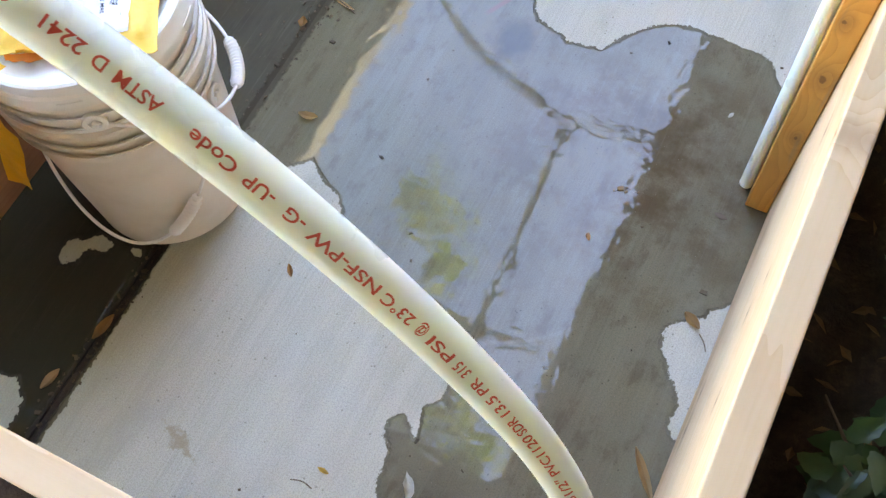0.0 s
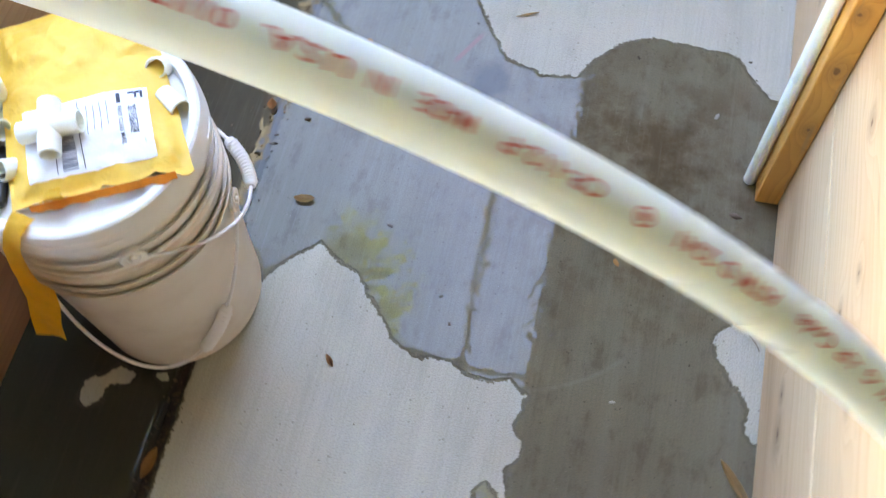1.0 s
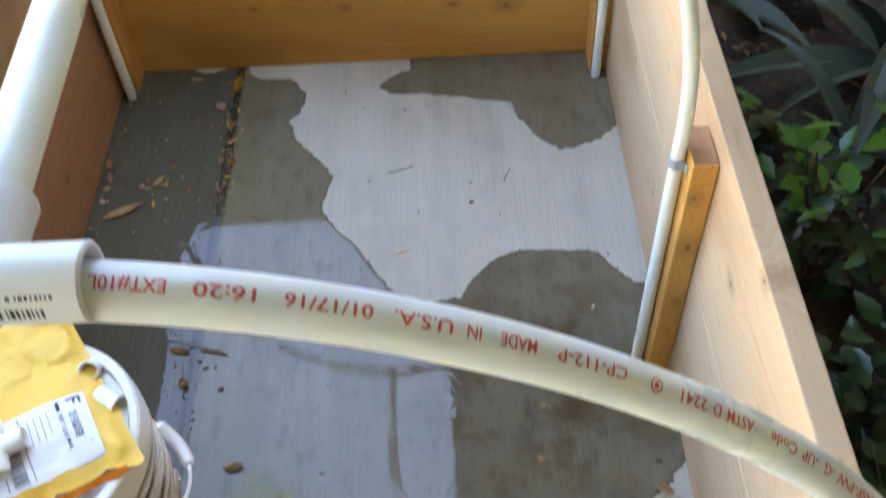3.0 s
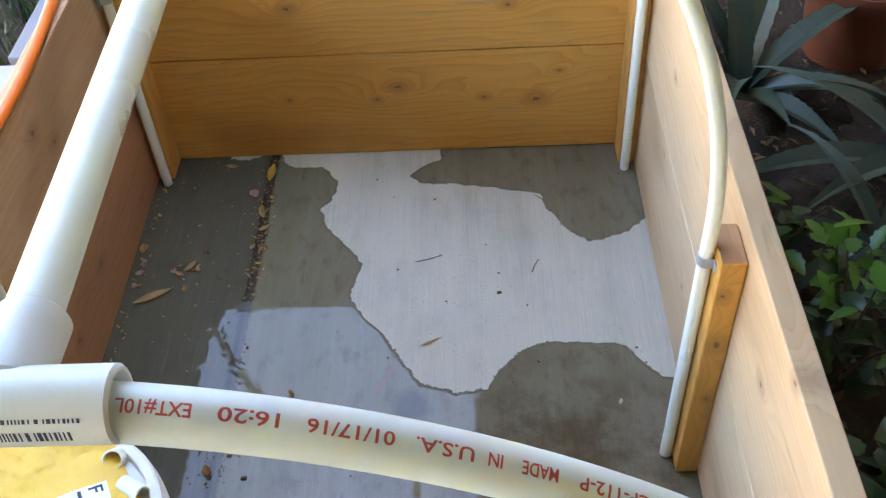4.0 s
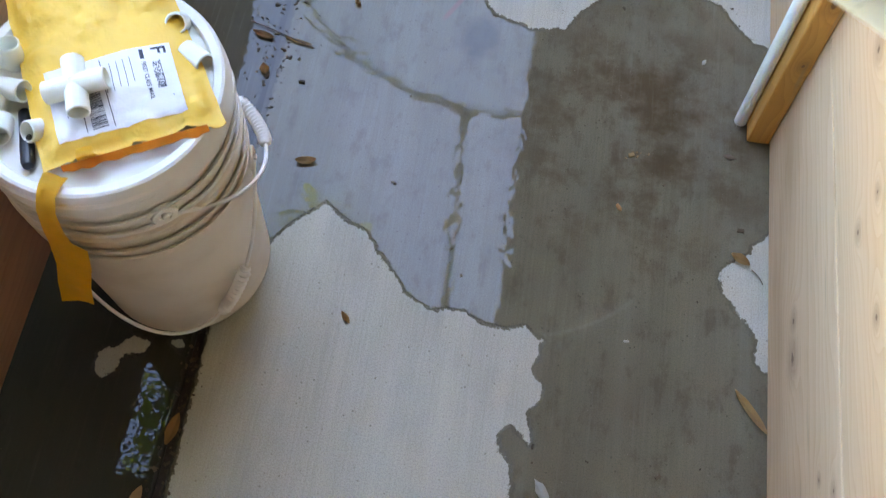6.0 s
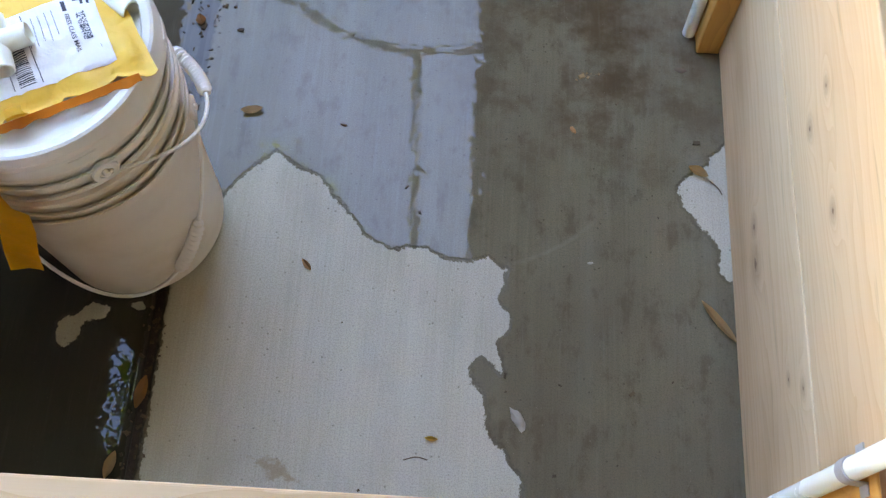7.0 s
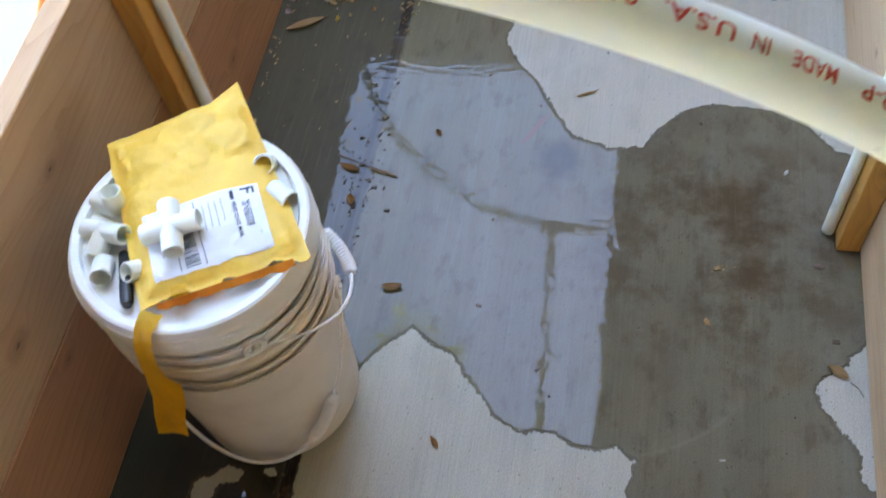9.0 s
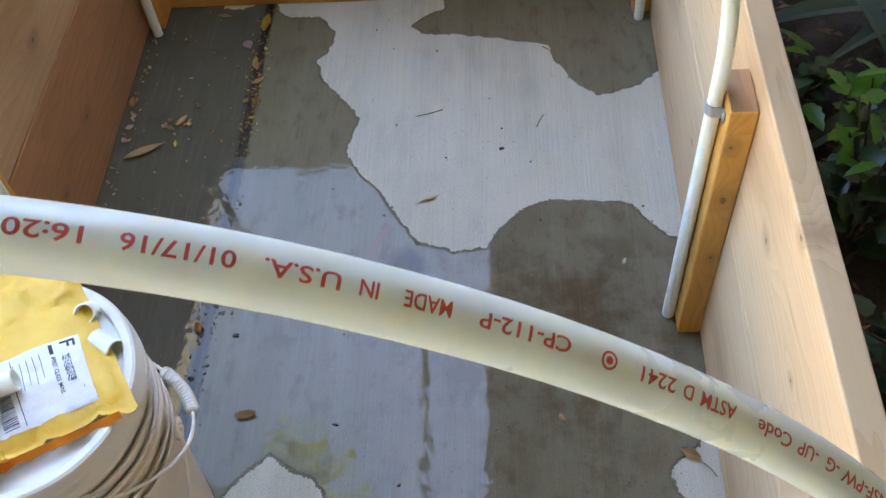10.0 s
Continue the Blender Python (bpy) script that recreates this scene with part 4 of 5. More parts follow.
for a, b in zip(vs, vs[1:]):
    for k in range(4):
        bm.faces.new((a[k], a[k + 1], b[k + 1], b[k]))
bmesh.ops.solidify(bm, geom=bm.faces[:], thickness=0.0012)
part("hanging_strip", bm, strip_m, mailer, "torn orange-yellow strip hanging over the rim", smooth=True)

# ---------------------------------------------------------------- loose pipe fittings on the lid
FO, FI = 0.0132, 0.0108


def fitting(name, label, arms, m):
    """A loose plastic fitting with open sockets along the given ways."""
    ob = thing(name, label, "pipe fitting", "loose fittings on the lid")
    ob.matrix_basis = m
    bm = bmesh.new()
    for way, length in arms:
        w = Vector(way).normalized()
        b1 = bmesh.new()
        socket_tube(b1, w * 0.002, w * length, FO, FI, 26)
        part("socket", b1, pvc_fit, ob, smooth=True)
    bmesh.ops.create_icosphere(bm, subdivisions=3, radius=FO * 0.985)
    part("hub", bm, pvc_fit, ob, smooth=True)
    return ob


LT = LZ + 0.012
ez = mail_top(0.3, 0.33)
fitting("cross_connector", "white four-way pipe cross lying on the envelope", [((1, 0, 0), 0.037), ((-1, 0, 0), 0.036), ((0, 1, 0), 0.036), ((0, -1, 0), 0.036)], pose(-0.353, 0.049, ez + FO, 4, -6, 22))
fitting("tee_connector", "white pipe tee lying on the bucket lid", [((1, 0, 0), 0.034), ((-1, 0, 0), 0.034), ((0, -1, 0), 0.034)], pose(-0.452, 0.052, LT + FO + 0.006, 14, -16, -12))
fitting("elbow_connector", "white pipe elbow standing on the bucket lid", [((0.1, -0.25, 1), 0.032), ((-1, 0.3, 0), 0.034)], pose(-0.455, 0.094, LT + FO, -20, 0, 0))
for x, y, turn, tilt, label in ((-0.437, 0.000, 20, 68, "white pipe cap lying on its side on the lid"), (-0.392, 0.004, -35, 50, "white pipe coupling leaning on the mailer"), (-0.243, 0.130, 60, 90, "white pipe coupling under the mailer's edge"), (-0.275, 0.176, 10, 40, "white pipe ring beside the mailer")):
    ob = thing("pipe_coupling", label, "pipe fitting", "loose fittings on the lid")
    ob.matrix_basis = pose(x, y, LT + FO + 0.004, tilt, 0, turn)
    bm = bmesh.new()
    socket_tube(bm, (0, 0, -0.017), (0, 0, 0.017), FO, FI, 28)
    lathe(bm, [(0, -0.009), (FI + 0.0004, -0.009), (FI + 0.0004, -0.004), (0, -0.004)], 28)
    part("sleeve", bm, pvc_fit, ob, smooth=True)
marker = thing("marker_pen", "black marker pen lying between the fittings", "pen")
marker.matrix_basis = pose(-0.408, -0.004, LT + 0.009, 78, 0, 26)
part("barrel", lathe(bmesh.new(), [(0, -0.045), (0.006, -0.045), (0.0078, -0.042), (0.0078, 0.012), (0.0072, 0.013), (0, 0.013)], 24), black_m, marker, smooth=True)
part("cap", lathe(bmesh.new(), [(0, 0.013), (0.0084, 0.013), (0.0080, 0.04), (0.006, 0.046), (0, 0.047)], 24), black_m, marker, smooth=True)

# ---------------------------------------------------------------- orange hose over the side
hose = thing("garden_hose", "orange hose lying over the bed's side board", "hose")
bm = bmesh.new()
sweep(bm, spline([(-1.6, 0.55, 0.012), (-1.15, 0.33, 0.012), (-0.86, 0.36, 0.16), (-0.68, 0.45, 0.50), (-0.612, 0.55, 0.586), (-0.585, 0.66, 0.584), (-0.575, 0.80, 0.584), (-0.580, 0.97, 0.584), (-0.596, 1.15, 0.584), (-0.61, 1.34, 0.586), (-0.645, 1.50, 0.40), (-0.66, 1.66, 0.06), (-0.67, 1.9, 0.022), (-0.72, 2.6, 0.022)]), 0.0105, 14)
part("tube", bm, hose_m, hose, smooth=True)

# ---------------------------------------------------------------- planting
def leafy(name, color, rough=0.4, tint=(0.10, 0.16, 0.02), glow=0.0):
    m = Nodes(name)
    rnd_ = m.add("ShaderNodeObjectInfo").outputs["Random"]
    isl = m.add("ShaderNodeNewGeometry").outputs["Random Per Island"]
    n = m.noise(m.obj, 60, 3)
    f = m.math("ADD", m.math("MULTIPLY", rnd_, 0.5), m.math("MULTIPLY", isl, 0.5))
    col = m.mix(m.step(f, 0.2, 0.9, 0.0, 0.8), color, tint)
    col = m.mix(m.step(n, 0.5, 0.75, 0.0, 0.3), col, tuple(c * 0.6 for c in color))
    m.out(col, rough, m.bump(n, 0.2, 0.001))
    if glow:
        tr = m.add("ShaderNodeBsdfTranslucent")
        m.link(m.mix(1.0, col, (1.6, 1.5, 0.7), "MULTIPLY"), tr.inputs["Color"])
        mx = m.add("ShaderNodeMixShader")
        mx.inputs[0].default_value = glow
        m.link(m.bsdf.outputs[0], mx.inputs[1]), m.link(tr.outputs[0], mx.inputs[2])
        m.link(mx.outputs[0], m.t.nodes["Material Output"].inputs["Surface"])
    return m.mat


shrub_m = leafy("shrub_leaf", (0.020, 0.052, 0.018), 0.35, (0.035, 0.095, 0.02))
bright_m = leafy("young_leaf", (0.07, 0.20, 0.025), 0.35, (0.11, 0.26, 0.03), 0.25)
agave_m = leafy("agave_leaf", (0.045, 0.072, 0.050), 0.45, (0.10, 0.135, 0.095))
tree_m = leafy("tree_leaf", (0.10, 0.17, 0.02), 0.5, (0.20, 0.25, 0.03), 0.5)
bark_m = paint("bark", (0.14, 0.10, 0.07), 0.9)
pot_m = paint("terracotta", (0.15, 0.042, 0.018), 0.9)


def leaf_mesh(name, length, width, mat, fold=0.25, droop=0.2, teeth=0.0):
    bm = bmesh.new()
    n = 8
    rows = []
    for i in range(n + 1):
        t = i / n
        w = width / 2 * (math.sin(math.pi * min(1, t ** 0.8)) ** 0.8 if 0 < t < 1 else 0.02)
        w *= 1 + teeth * (1 if i % 2 else -1)
        z = -droop * length * t * t
        rows.append([bm.verts.new((-w, length * t, z + fold * w)), bm.verts.new((0, length * t, z)), bm.verts.new((w, length * t, z + fold * w))])
    for a, b in zip(rows, rows[1:]):
        for k in range(2):
            bm.faces.new((a[k], a[k + 1], b[k + 1], b[k]))
    return finish(bm, name, mat, True)


leaf_dark = leaf_mesh("leaf_dark", 0.056, 0.030, shrub_m, teeth=0.10)
leaf_bright = leaf_mesh("leaf_bright", 0.066, 0.029, bright_m, teeth=0.14)


def shrub(x, y, h, spread, count, bright, seed):
    r = random.Random(seed)
    sh = thing("shrub", "leafy dark green shrub in the planting bed" if not bright else "shrub with fresh bright green toothed leaves", "shrub", "shrubs beside the bed", at=(x, y, -0.03))
    for k in range(7):
        a = 2 * math.pi * k / 7 + r.uniform(-0.3, 0.3)
        lean = r.uniform(0.15, 1.0) * spread
        tip = Vector((math.cos(a) * lean, math.sin(a) * lean, h * r.uniform(0.65, 1.0)))
        bm = bmesh.new()
        pts = spline([(0, 0, 0), tip * 0.45 + Vector((0, 0, 0.05)), tip], 6)
        sweep(bm, pts, [0.005 * (1 - 0.75 * i / (len(pts) - 1)) for i in range(len(pts))], 7)
        part("stem", bm, bark_m, sh, smooth=True)
        for i in range(count // 5):
            t = r.uniform(0.15, 1.0)
            p = pts[int(t * (len(pts) - 1))]
            young = bright and t > 0.84
            lf = new("leaf", leaf_bright if young else leaf_dark)
            lf.parent = sh
            lf.matrix_basis = Matrix.LocRotScale(p + Vector((r.uniform(-1, 1), r.uniform(-1, 1), r.uniform(-1, 1))) * 0.032, Euler((r.uniform(-0.5, 0.7), r.uniform(-0.5, 0.5), r.uniform(0, 6.28))), Vector((1, 1, 1)) * r.uniform(0.7, 1.25))
    return sh


for i, (x, y, h, sp, c, br) in enumerate(((0.86, 0.62, 0.44, 0.17, 84, True), (0.90, 0.30, 0.40, 0.20, 90, False), (0.83, 0.02, 0.36, 0.18, 80, False), (1.06, 0.55, 0.56, 0.20, 84, True), (1.12, 0.18, 0.50, 0.22, 84, False), (0.86, -0.28, 0.36, 0.18, 70, False), (1.2, 0.86, 0.5, 0.2, 60, True), (0.80, 0.90, 0.20, 0.12, 42, True))):
    shrub(x, y, h, sp, c, br, 20 + i)


def agave(x, y, leaves, label, seed):
    r = random.Random(seed)
    ag = thing("agave", label, "agave", "agaves beside the bed", at=(x, y, -0.02))
    for az, rise, length, width in leaves:
        a = radians(az)
        bm = bmesh.new()
        n = 32
        rows = []
        e = radians(rise)
        p = Vector((0, 0, 0.03))
        side = Vector((-math.sin(a), math.cos(a), 0))
        bend = r.uniform(0.7, 1.25)
        for i in range(n + 1):
            t = i / n
            w = width / 2 * (0.75 + 0.5 * math.sin(math.pi * min(t * 1.25, 1))) * (1 - t ** 3.5) * (1.05 if i % 2 else 0.95) + 0.0008
            d = Vector((math.cos(a) * math.cos(e), math.sin(a) * math.cos(e), math.sin(e)))
            up = side.cross(d).normalized()
            up = up if up.z > 0 else -up
            th = 0.010 * (1 - t) + 0.002
            rows.append([bm.verts.new(p - side * w + up * w * 0.45), bm.verts.new(p + up * 0.0), bm.verts.new(p + side * w + up * w * 0.45), bm.verts.new(p - up * th)])
            p = p + d * length / n
            e -= radians(2.1) * bend * (0.4 + t)
        for q, s in zip(rows, rows[1:]):
            for k in range(4):
                bm.faces.new((q[k], q[(k + 1) % 4], s[(k + 1) % 4], s[k]))
        bm.faces.new(rows[0])
        bm.faces.new(rows[-1])
        bmesh.ops.recalc_face_normals(bm, faces=bm.faces[:])
        part("leaf", bm, agave_m, ag, smooth=True)
    return ag


agave(0.86, 1.50, [(100, 75, .50, .055), (60, 62, .55, .05), (140, 70, .45, .05), (20, 45, .55, .055), (-20, 30, .42, .05), (-55, 22, .34, .06), (-80, 38, .30, .055), (0, 12, .50, .045), (80, 35, .5, .05), (170, 60, .3, .045), (-110, 60, .3, .05)], "blue-green agave with long arching leaves", 3)
agave(1.22, 1.22, [(190, 20, .55, .06), (215, 28, .45, .055), (150, 40, .45, .05), (240, 30, .50, .055), (260, 55, .5, .05), (100, 70, .5, .05), (60, 60, .5, .05), (20, 50, .5, .05), (-40, 40, .45, .05), (200, 62, .5, .05)], "grey-green agave with leaves drooping toward the bed", 4)
agave(1.05, 0.95, [(170, 25, .34, .035), (210, 20, .38, .04), (235, 35, .36, .035), (120, 50, .36, .035), (60, 60, .34, .035), (0, 45, .34, .035), (-60, 40, .34, .035)], "small grey-green agave among the shrubs", 5)
pot = thing("flower_pot", "terracotta pot of white-flecked potting mix on the soil", "flower pot", at=(1.20, 1.72, -0.03))
part("pot_shell", lathe(bmesh.new(), [(0, 0), (0.10, 0), (0.103, 0.004), (0.135, 0.20), (0.150, 0.202), (0.153, 0.206), (0.156, 0.245), (0.153, 0.25), (0.143, 0.25), (0.138, 0.20), (0.12, 0.02), (0, 0.02)], 48), pot_m, pot, smooth=True)
mixm = Nodes("potting_mix")
vv = mixm.voronoi(mixm.obj, 110)
mixm.out(mixm.mix(mixm.step(vv, 0.15, 0.32, 1.0, 0.0), (0.06, 0.05, 0.04), (0.55, 0.53, 0.50)), 0.95, mixm.bump(vv, 0.8, 0.004))
bm = bmesh.new()
lathe(bm, [(0, 0.236), (0.05, 0.238), (0.10, 0.234), (0.1385, 0.230), (0.1385, 0.21), (0, 0.21)], 40)
part("potting_mix", bm, mixm.mat, pot, "white-flecked potting mix")

# beyond the patio: a darker path slab and a strip of grass
bm = bmesh.new()
box(bm, (-1.12, 1.80, -0.1), (-0.62, 4.5, 0.01), 0.006)
path_m = paint("grey_slab", (0.24, 0.25, 0.27), 0.85)
tagged(part("path", bm, path_m), "grey concrete path behind the bed", "path", kind="structure")
r = random.Random(8)
bm = bmesh.new()
for k in range(2600):
    x, y = r.uniform(-2.6, -1.14), r.uniform(1.82, 3.2)
    h, a = r.uniform(0.06, 0.22), r.uniform(0, 6.28)
    bend = Vector((math.cos(a), math.sin(a), 0)) * h * r.uniform(0.2, 0.7)
    s = Vector((-math.sin(a), math.cos(a), 0)) * r.uniform(0.002, 0.005)
    b0 = Vector((x, y, -0.065))
    v = [bm.verts.new(b0 - s), bm.verts.new(b0 + s), bm.verts.new(b0 + bend * 0.4 + s * 0.8 + Vector((0, 0, h * 0.7))), bm.verts.new(b0 + bend * 0.4 - s * 0.8 + Vector((0, 0, h * 0.7))), bm.verts.new(b0 + bend + Vector((0, 0, h)))]
    bm.faces.new((v[0], v[1], v[2], v[3])), bm.faces.new((v[3], v[2], v[4]))
tagged(part("grass", bm, shrub_m), "strip of dark green grass behind the patio", "grass", kind="stuff")

# tree that overhangs the bed
tree = thing("tree", "tree with yellow-green leaves overhanging the bed", "tree", at=(-3.4, -0.8, -0.06))
bm = bmesh.new()
tp = spline([(0, 0, 0), (0.05, 0.02, 1.2), (0.2, 0.15, 2.6), (0.35, 0.35, 3.8)], 8)
sweep(bm, tp, [0.11 * (1 - 0.6 * i / (len(tp) - 1)) for i in range(len(tp))], 14)
part("trunk", bm, bark_m, tree, smooth=True)
CLUMPS = [(-0.62, 1.32, 2.62, 0.20), (-0.80, 1.45, 2.70, 0.16), (-0.50, 1.12, 2.66, 0.15), (0.0, 0.42, 2.7, 0.20), (-0.25, 0.55, 2.8, 0.24), (-0.55, 0.65, 2.9, 0.28), (-0.95, 0.55, 2.9, 0.30), (-1.2, 0.30, 2.8, 0.24),
          (-0.7, 0.2, 3.0, 0.40), (-0.2, 0.1, 3.0, 0.35), (-1.14, 0.44, 2.62, 0.20), (-1.02, 0.26, 2.58, 0.18), (-1.2, 0.62, 2.7, 0.18)]
base = Vector((-3.4, -0.8, -0.06))
bm = bmesh.new()
r = random.Random(11)
for cx, cy, cz, cr in CLUMPS:
    c = Vector((cx, cy, cz)) - base
    b2 = bmesh.new()
    lp = spline([(0.2, 0.15, 2.75), (Vector((0.2, 0.15, 2.75)) + c) / 2 + Vector((0, 0, 0.35)), c], 6)
    sweep(b2, lp, [0.035 * (1 - 0.85 * i / (len(lp) - 1)) for i in range(len(lp))], 8)
    part("limb", b2, bark_m, tree, smooth=True)
    # larger clumps are packed denser to cut overhead sky light
    for k in range(int((480 * cr + 5200 * cr * cr * cr) * (0.36 if cr < 0.26 else 1.8))):
        d = Vector((r.gauss(0, 1), r.gauss(0, 1), r.gauss(0, 0.7)))
        p = c + d.normalized() * cr * r.random() ** 0.5 * (0.75 + 0.35 * noise.noise(d * 2))
        L, wd = r.uniform(0.06, 0.11), r.uniform(0.016, 0.030)
        q = Euler((r.uniform(-1.2, 0.4), r.uniform(-0.7, 0.7), r.uniform(0, 6.28))).to_matrix()
        v = [bm.verts.new(p + q @ Vector(o)) for o in ((0, 0, 0), (wd, L * 0.45, 0.004), (0, L, -0.01), (-wd, L * 0.45, 0.004))]
        bm.faces.new(v)
tagged(part("crown", bm, tree_m, tree), kind="stuff")

# ---------------------------------------------------------------- litter on the concrete
tan = paper("dry_leaf_tan", (0.48, 0.30, 0.13), 0.6)
brown = paper("dry_leaf_brown", (0.36, 0.17, 0.05), 0.5)
yellow = paper("dry_leaf_yellow", (0.60, 0.36, 0.05), 0.6)
pink = paper("petal", (0.45, 0.28, 0.26), 0.8)
chip = paper("paint_chip", (0.36, 0.335, 0.28), 0.85)


def dry_leaf(x, y, length, width, turn, mat, label, curl=0.25, z=0.0025):
    bm = bmesh.new()
    n = 9
    rows = []
    for i in range(n + 1):
        t = i / n
        w = max(0.0006, width / 2 * math.sin(math.pi * (0.04 + 0.94 * t)) ** 0.85) * (1 + 0.12 * noise.noise(Vector((t * 6, x * 50, y * 50))))
        h = curl * length * 0.35 * (2 * t - 1) ** 2 + 0.001
        rows.append([bm.verts.new((-w, length * (t - 0.5), h + w * 0.5)), bm.verts.new((0, length * (t - 0.5), h)), bm.verts.new((w, length * (t - 0.5), h + w * 0.5))])
    for a, b in zip(rows, rows[1:]):
        for k in range(2):
            bm.faces.new((a[k], a[k + 1], b[k + 1], b[k]))
    bmesh.ops.solidify(bm, geom=bm.faces[:], thickness=0.0004)
    lf = part("dry_leaf", bm, mat, None, smooth=True)
    lf.matrix_basis = pose(x, y, z - 0.0015, 0, 0, turn)
    return tagged(lf, label, "leaf", "fallen leaves")


for row in ((-0.20, 0.274, 0.036, 0.016, -80, tan, "curled brown leaf floating in the puddle", 0.5), (-0.080, 0.006, 0.024, 0.009, 40, brown, "small brown leaf on dry concrete", 0.3),
            (0.527, 0.199, 0.034, 0.017, 60, tan, "tan leaf lying on a dry patch", 0.2), (0.547, -0.052, 0.080, 0.015, 38, tan, "long narrow tan leaf by the side board", 0.12),
            (0.128, -0.251, 0.019, 0.007, 85, yellow, "small yellow leaf on dry concrete", 0.3), (-0.299, -0.206, 0.050, 0.018, -8, brown, "brown leaf caught in the joint", 0.2),
            (-0.325, -0.313, 0.040, 0.016, -12, tan, "tan leaf beside the joint", 0.2), (-0.505, 0.880, 0.085, 0.020, -62, tan, "long pale leaf on the wet slab", 0.12),
            (-0.297, 1.270, 0.060, 0.020, -4, yellow, "yellow leaf in the joint", 0.2), (-0.330, 1.198, 0.030, 0.024, 30, pink, "faded pink petal by the joint", 0.15),
            (-0.438, 0.966, 0.034, 0.014, -30, tan, "faded petal on the wet slab", 0.3), (-0.556, 1.025, 0.032, 0.018, 12, brown, "curled brown leaf by the side board", 0.4),
            (-0.302, 1.13, 0.040, 0.014, 20, tan, "dry tan leaf in the joint", 0.3), (-0.290, 1.08, 0.030, 0.012, -50, tan, "dry tan leaf in the joint", 0.3), (-0.285, 1.02, 0.026, 0.012, 70, brown, "crumpled leaf in the joint", 0.4),
            (-0.33, 0.520, 0.045, 0.014, 75, brown, "brown leaf in the puddle", 0.3), (-0.265, 0.515, 0.055, 0.008, 78, tan, "thin dry leaf in the puddle", 0.2), (-0.312, 0.447, 0.024, 0.016, 20, brown, "crumpled leaf in the puddle", 0.5),
            (-0.40, 1.30, 0.035, 0.012, 80, tan, "tan leaf near the end board", 0.2), (0.094, 0.735, 0.045, 0.006, -65, tan, "thin tan leaf on dry concrete", 0.1),
            (-0.46, 0.945, 0.025, 0.010, 60, tan, "bit of dry leaf on the wet slab", 0.3), (-0.44, 0.90, 0.02, 0.008, 10, yellow, "bit of yellow leaf on the wet slab", 0.3), (-0.176, 0.617, 0.016, 0.010, 40, brown, "dark leaf bit in the puddle", 0.4)):
    dry_leaf(*row)


rl = random.Random(77)
for k in range(46):
    if k < 26:      # caught along the joint
        x, y = JX + rl.gauss(0.004, 0.012), rl.choice((rl.uniform(0.90, 1.33), rl.uniform(1.0, 1.16)))
        label = "bit of dry leaf caught along the joint"
    elif k < 38:    # scattered over the wet slab
        x, y = rl.gauss(-0.435, 0.035), rl.gauss(0.965, 0.05)
        label = "crumpled bit of leaf on the wet slab"
    else:           # along the foot of the side board
        x, y = -0.553 + rl.uniform(0, 0.02), rl.uniform(0.85, 1.15)
        label = "curled bit of leaf by the side board"
    L = rl.uniform(0.006, 0.017) if k < 38 else rl.uniform(0.006, 0.022)
    dry_leaf(x, y, L, L * rl.uniform(0.35, 0.7), rl.uniform(0, 180), rl.choice((tan, brown, brown, yellow) if k < 26 else (tan, brown, brown, pink)), label, rl.uniform(0.4, 0.9))


def twig(pts, rad, mat, label):
    bm = bmesh.new()
    sweep(bm, spline(pts, 5), rad, 6)
    return tagged(part("twig", bm, mat, None, smooth=True), label, "twig", "twigs on the concrete")


twig([(0.325, 0.955, 0.002), (0.316, 0.938, 0.003), (0.309, 0.920, 0.002)], 0.0011, bark_m, "short dark twig on dry concrete")
twig([(0.060, 0.960, 0.0015), (0.09, 0.968, 0.002), (0.115, 0.978, 0.0015)], 0.001, bark_m, "grey twig on dry concrete")
twig([(0.090, -0.283, 0.0015), (0.108, -0.278, 0.002), (0.125, -0.281, 0.0015)], 0.0009, bark_m, "thin curved twig on dry concrete")
twig([(-0.36, 0.548, 0.003), (-0.30, 0.528, 0.004), (-0.235, 0.505, 0.003)], 0.0013, bark_m, "long twig lying in the puddle")
twig([(0.545, 0.183, 0.003), (0.556, 0.172, 0.004), (0.563, 0.160, 0.003)], 0.0008, bark_m, "leaf stalk on the dry patch")
twig([(0.330, 1.162, 0.0015), (0.343, 1.150, 0.002), (0.356, 1.140, 0.0015)], 0.001, bark_m, "short twig on dry concrete")
# one pale flake stands for a dry spot, one speck for a bubble
for x, y, s, mat, label in ((0.457, 0.580, 0.009, chip, "white paint chip on wet concrete"), (0.506, 0.389, 0.012, bark_m, "small grey pebble on wet concrete"), (0.251, -0.216, 0.022, chip, "pale flake standing for a small dry spot on wet concrete"), (0.328, 0.265, 0.010, brown, "dark clump of dirt in the water"), (-0.046, 0.256, 0.007, bark_m, "dark speck standing for a small bubble in the puddle"), (0.355, 0.033, 0.006, chip, "tiny white pebble on wet concrete")):
    bm = bmesh.new()
    bmesh.ops.create_icosphere(bm, subdivisions=2, radius=s / 2)
    for v in bm.verts:
        v.co = Vector((v.co.x * 0.75, v.co.y * 1.5, v.co.z * 0.3)) * (1 + 0.7 * noise.noise(v.co * 190 + Vector((x * 9, y * 9, 0))))
    ob = part("pebble", bm, mat, None, smooth=True)
    ob.location = (x, y, s * 0.13)
    ob.rotation_euler = (0, 0, x * 40)
    tagged(ob, label, "debris", "crumbs on the concrete")


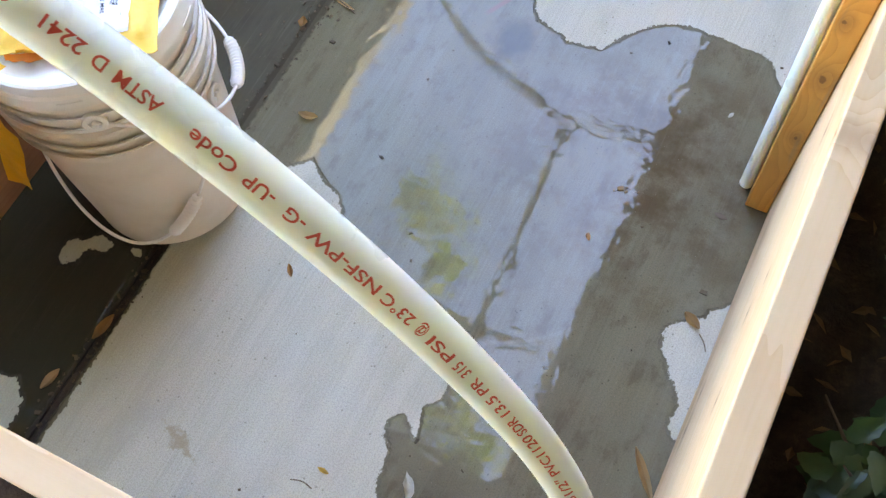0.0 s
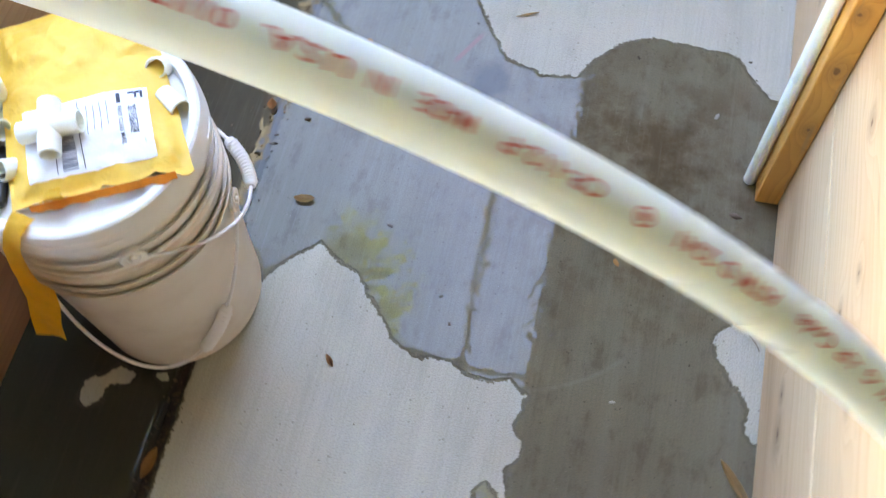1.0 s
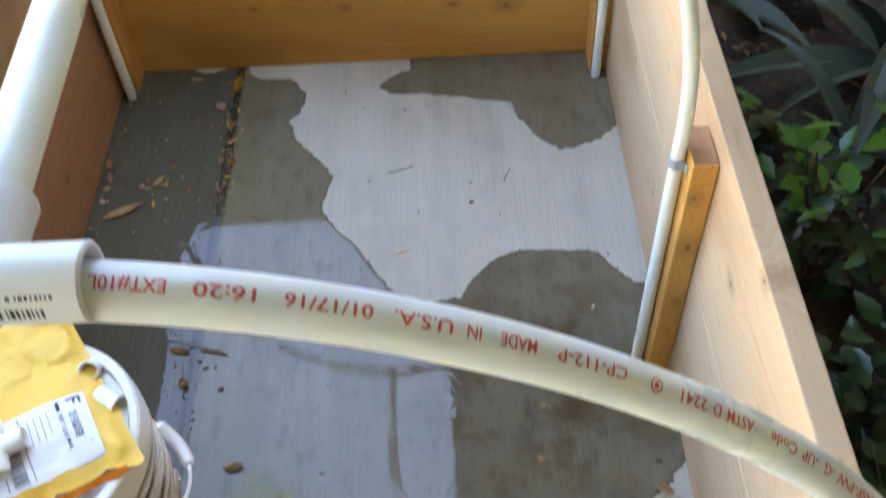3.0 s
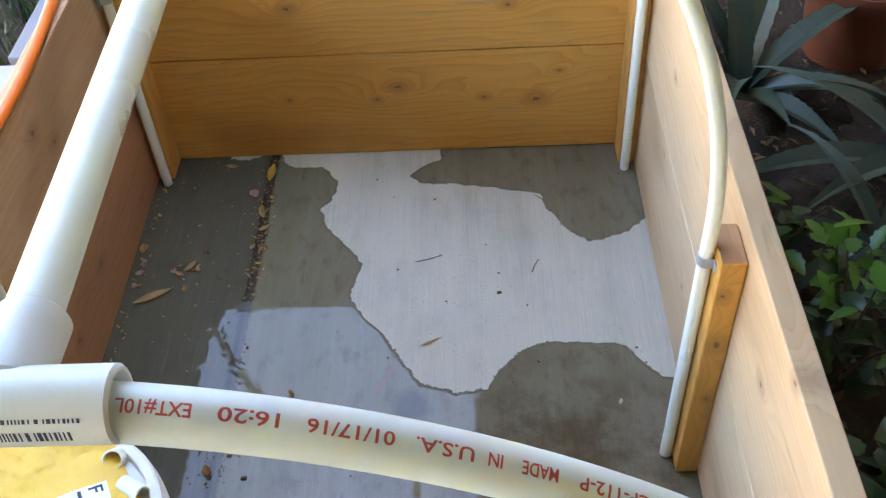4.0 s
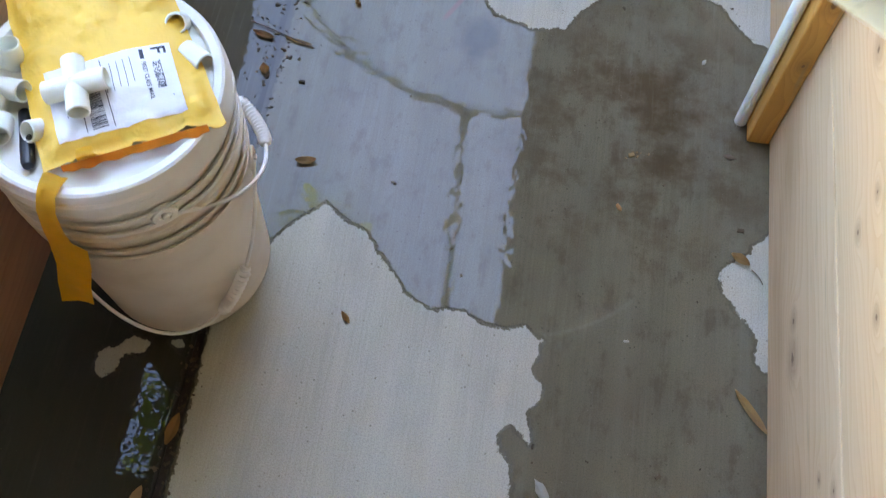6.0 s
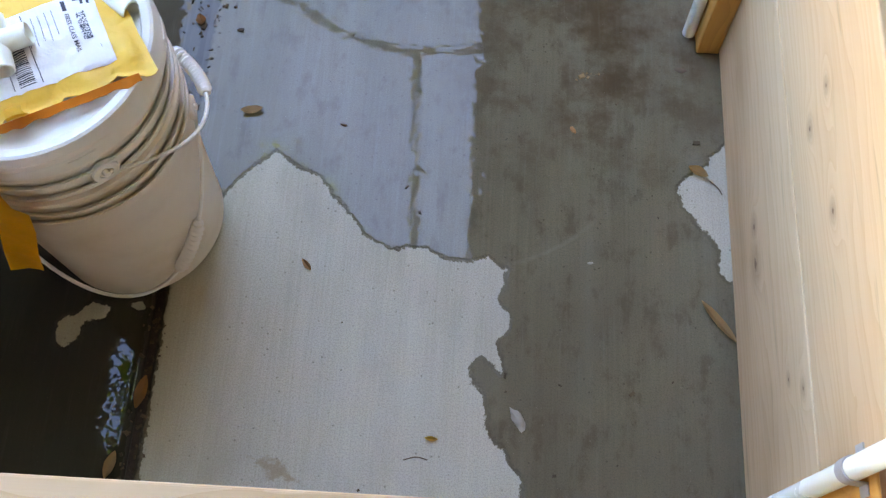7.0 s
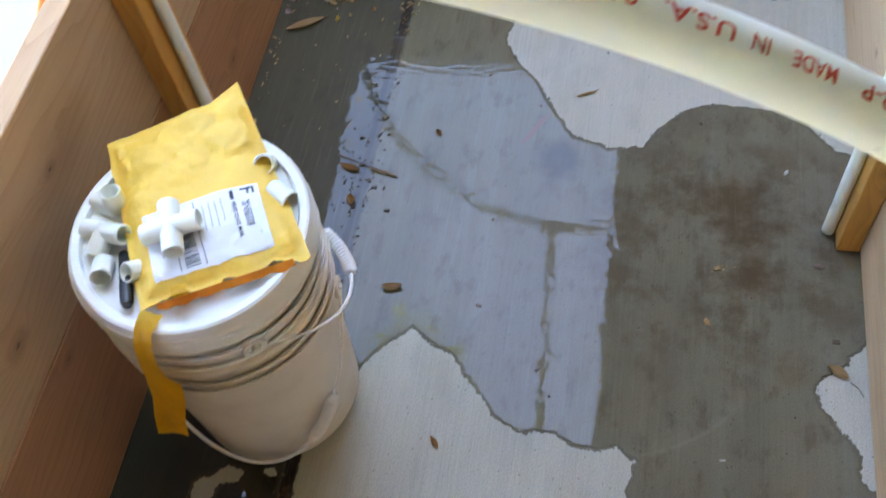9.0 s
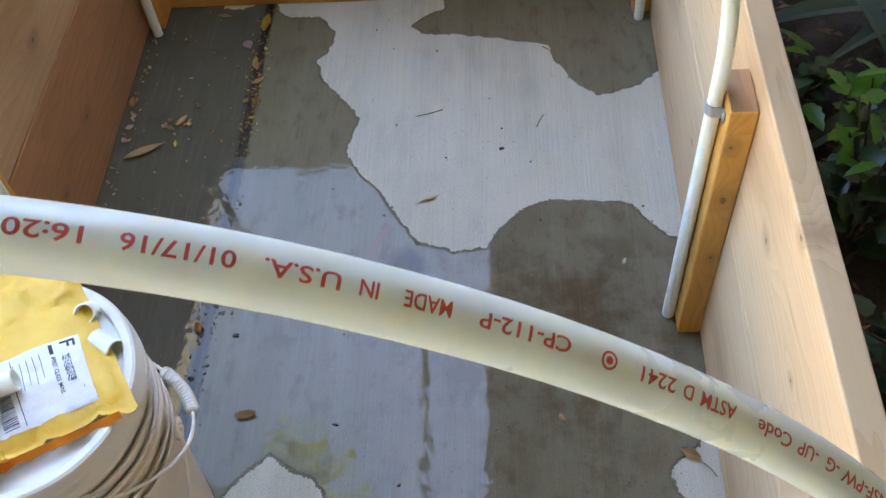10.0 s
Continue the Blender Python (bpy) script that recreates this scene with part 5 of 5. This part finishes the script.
def crumbs(name, count, place, seed, label, mat):
    r = random.Random(seed)
    bm = bmesh.new()
    for k in range(count):
        x, y = place(r)
        s = r.uniform(0.0009, 0.0030) * (1 if r.random() < 0.85 else 2)
        q = Euler((r.uniform(-0.3, 0.3), r.uniform(-0.3, 0.3), r.uniform(0, 6.28))).to_matrix()
        z = -0.008 + r.uniform(0, 0.006) if abs(x - JX) < 0.006 else 0.0012
        c = Vector((x, y, z))
        sz = Vector((s, s * r.uniform(0.3, 0.9), s * 0.3))
        vs = [bm.verts.new(c + q @ Vector((a * sz.x, b * sz.y, d * sz.z))) for d in (-1, 1) for a, b in ((-1, -1), (1, -0.8), (0.8, 1), (-0.9, 0.7))]
        for f in ((3, 2, 1, 0), (4, 5, 6, 7), (0, 1, 5, 4), (1, 2, 6, 5), (2, 3, 7, 6), (3, 0, 4, 7)):
            bm.faces.new([vs[i] for i in f])
    return tagged(part(name, bm, mat), label, "debris", kind="stuff")


bit = leafy("leaf_bits", (0.20, 0.13, 0.06), 0.8, (0.40, 0.27, 0.11))
dark_bit = leafy("dirt_bits", (0.05, 0.035, 0.02), 0.9, (0.13, 0.09, 0.05))
crumbs("leaf_bits", 170, lambda r: (JX + r.gauss(0.002, 0.012), r.uniform(0.86, 1.33)), 1, "bits of dry leaf along the joint", bit)
crumbs("leaf_bits", 55, lambda r: (r.uniform(-0.56, -0.32), r.uniform(0.55, 1.32)), 2, "scattered bits of dry leaf on the wet slab", bit)
crumbs("dirt_bits", 300, lambda r: (JX + r.gauss(0.0, 0.010), r.uniform(-0.40, 0.75)), 3, "wet dirt and leaf bits along the joint", dark_bit)
crumbs("dirt_bits", 70, lambda r: (r.gauss(-0.30, 0.03), r.gauss(0.50, 0.045)), 4, "dark litter gathered in the puddle", dark_bit)
crumbs("dirt_bits", 45, lambda r: (r.uniform(-0.28, 0.55), r.uniform(-0.39, 1.3)), 5, "scattered specks of dirt on the concrete", dark_bit)
crumbs("leaf_bits", 60, lambda r: (-0.556 + r.gauss(0, 0.008), r.uniform(0.4, 1.3)), 6, "leaf bits along the side board", bit)
crumbs("leaf_bits", 9, lambda r: (r.gauss(0.353, 0.012), r.gauss(0.372, 0.006)), 7, "tan crumbs on wet concrete", bit)
r = random.Random(31)
bm = bmesh.new()
for k in range(900):
    x, y = r.uniform(0.64, 1.5), r.uniform(-0.5, 2.2)
    L, wd = r.uniform(0.015, 0.05), r.uniform(0.006, 0.016)
    z = 0.012 + 0.05 * noise.noise(Vector((x, y, 0)) * 4) + 0.02 * noise.noise(Vector((x, y, 0)) * 17)
    q = Euler((r.uniform(-0.4, 0.4), r.uniform(-0.4, 0.4), r.uniform(0, 6.28))).to_matrix()
    c = Vector((x, y, z))
    v = [bm.verts.new(c + q @ Vector(o)) for o in ((0, 0, 0), (wd / 2, L * 0.5, 0.004), (0, L, 0), (-wd / 2, L * 0.5, 0.003))]
    bm.faces.new((v[0], v[1], v[2])), bm.faces.new((v[0], v[2], v[3]))
tagged(part("mulch", bm, leafy("mulch_leaf", (0.10, 0.06, 0.03), 0.9, (0.20, 0.13, 0.07))), "dry leaves and mulch on the planting bed", "mulch", kind="stuff")
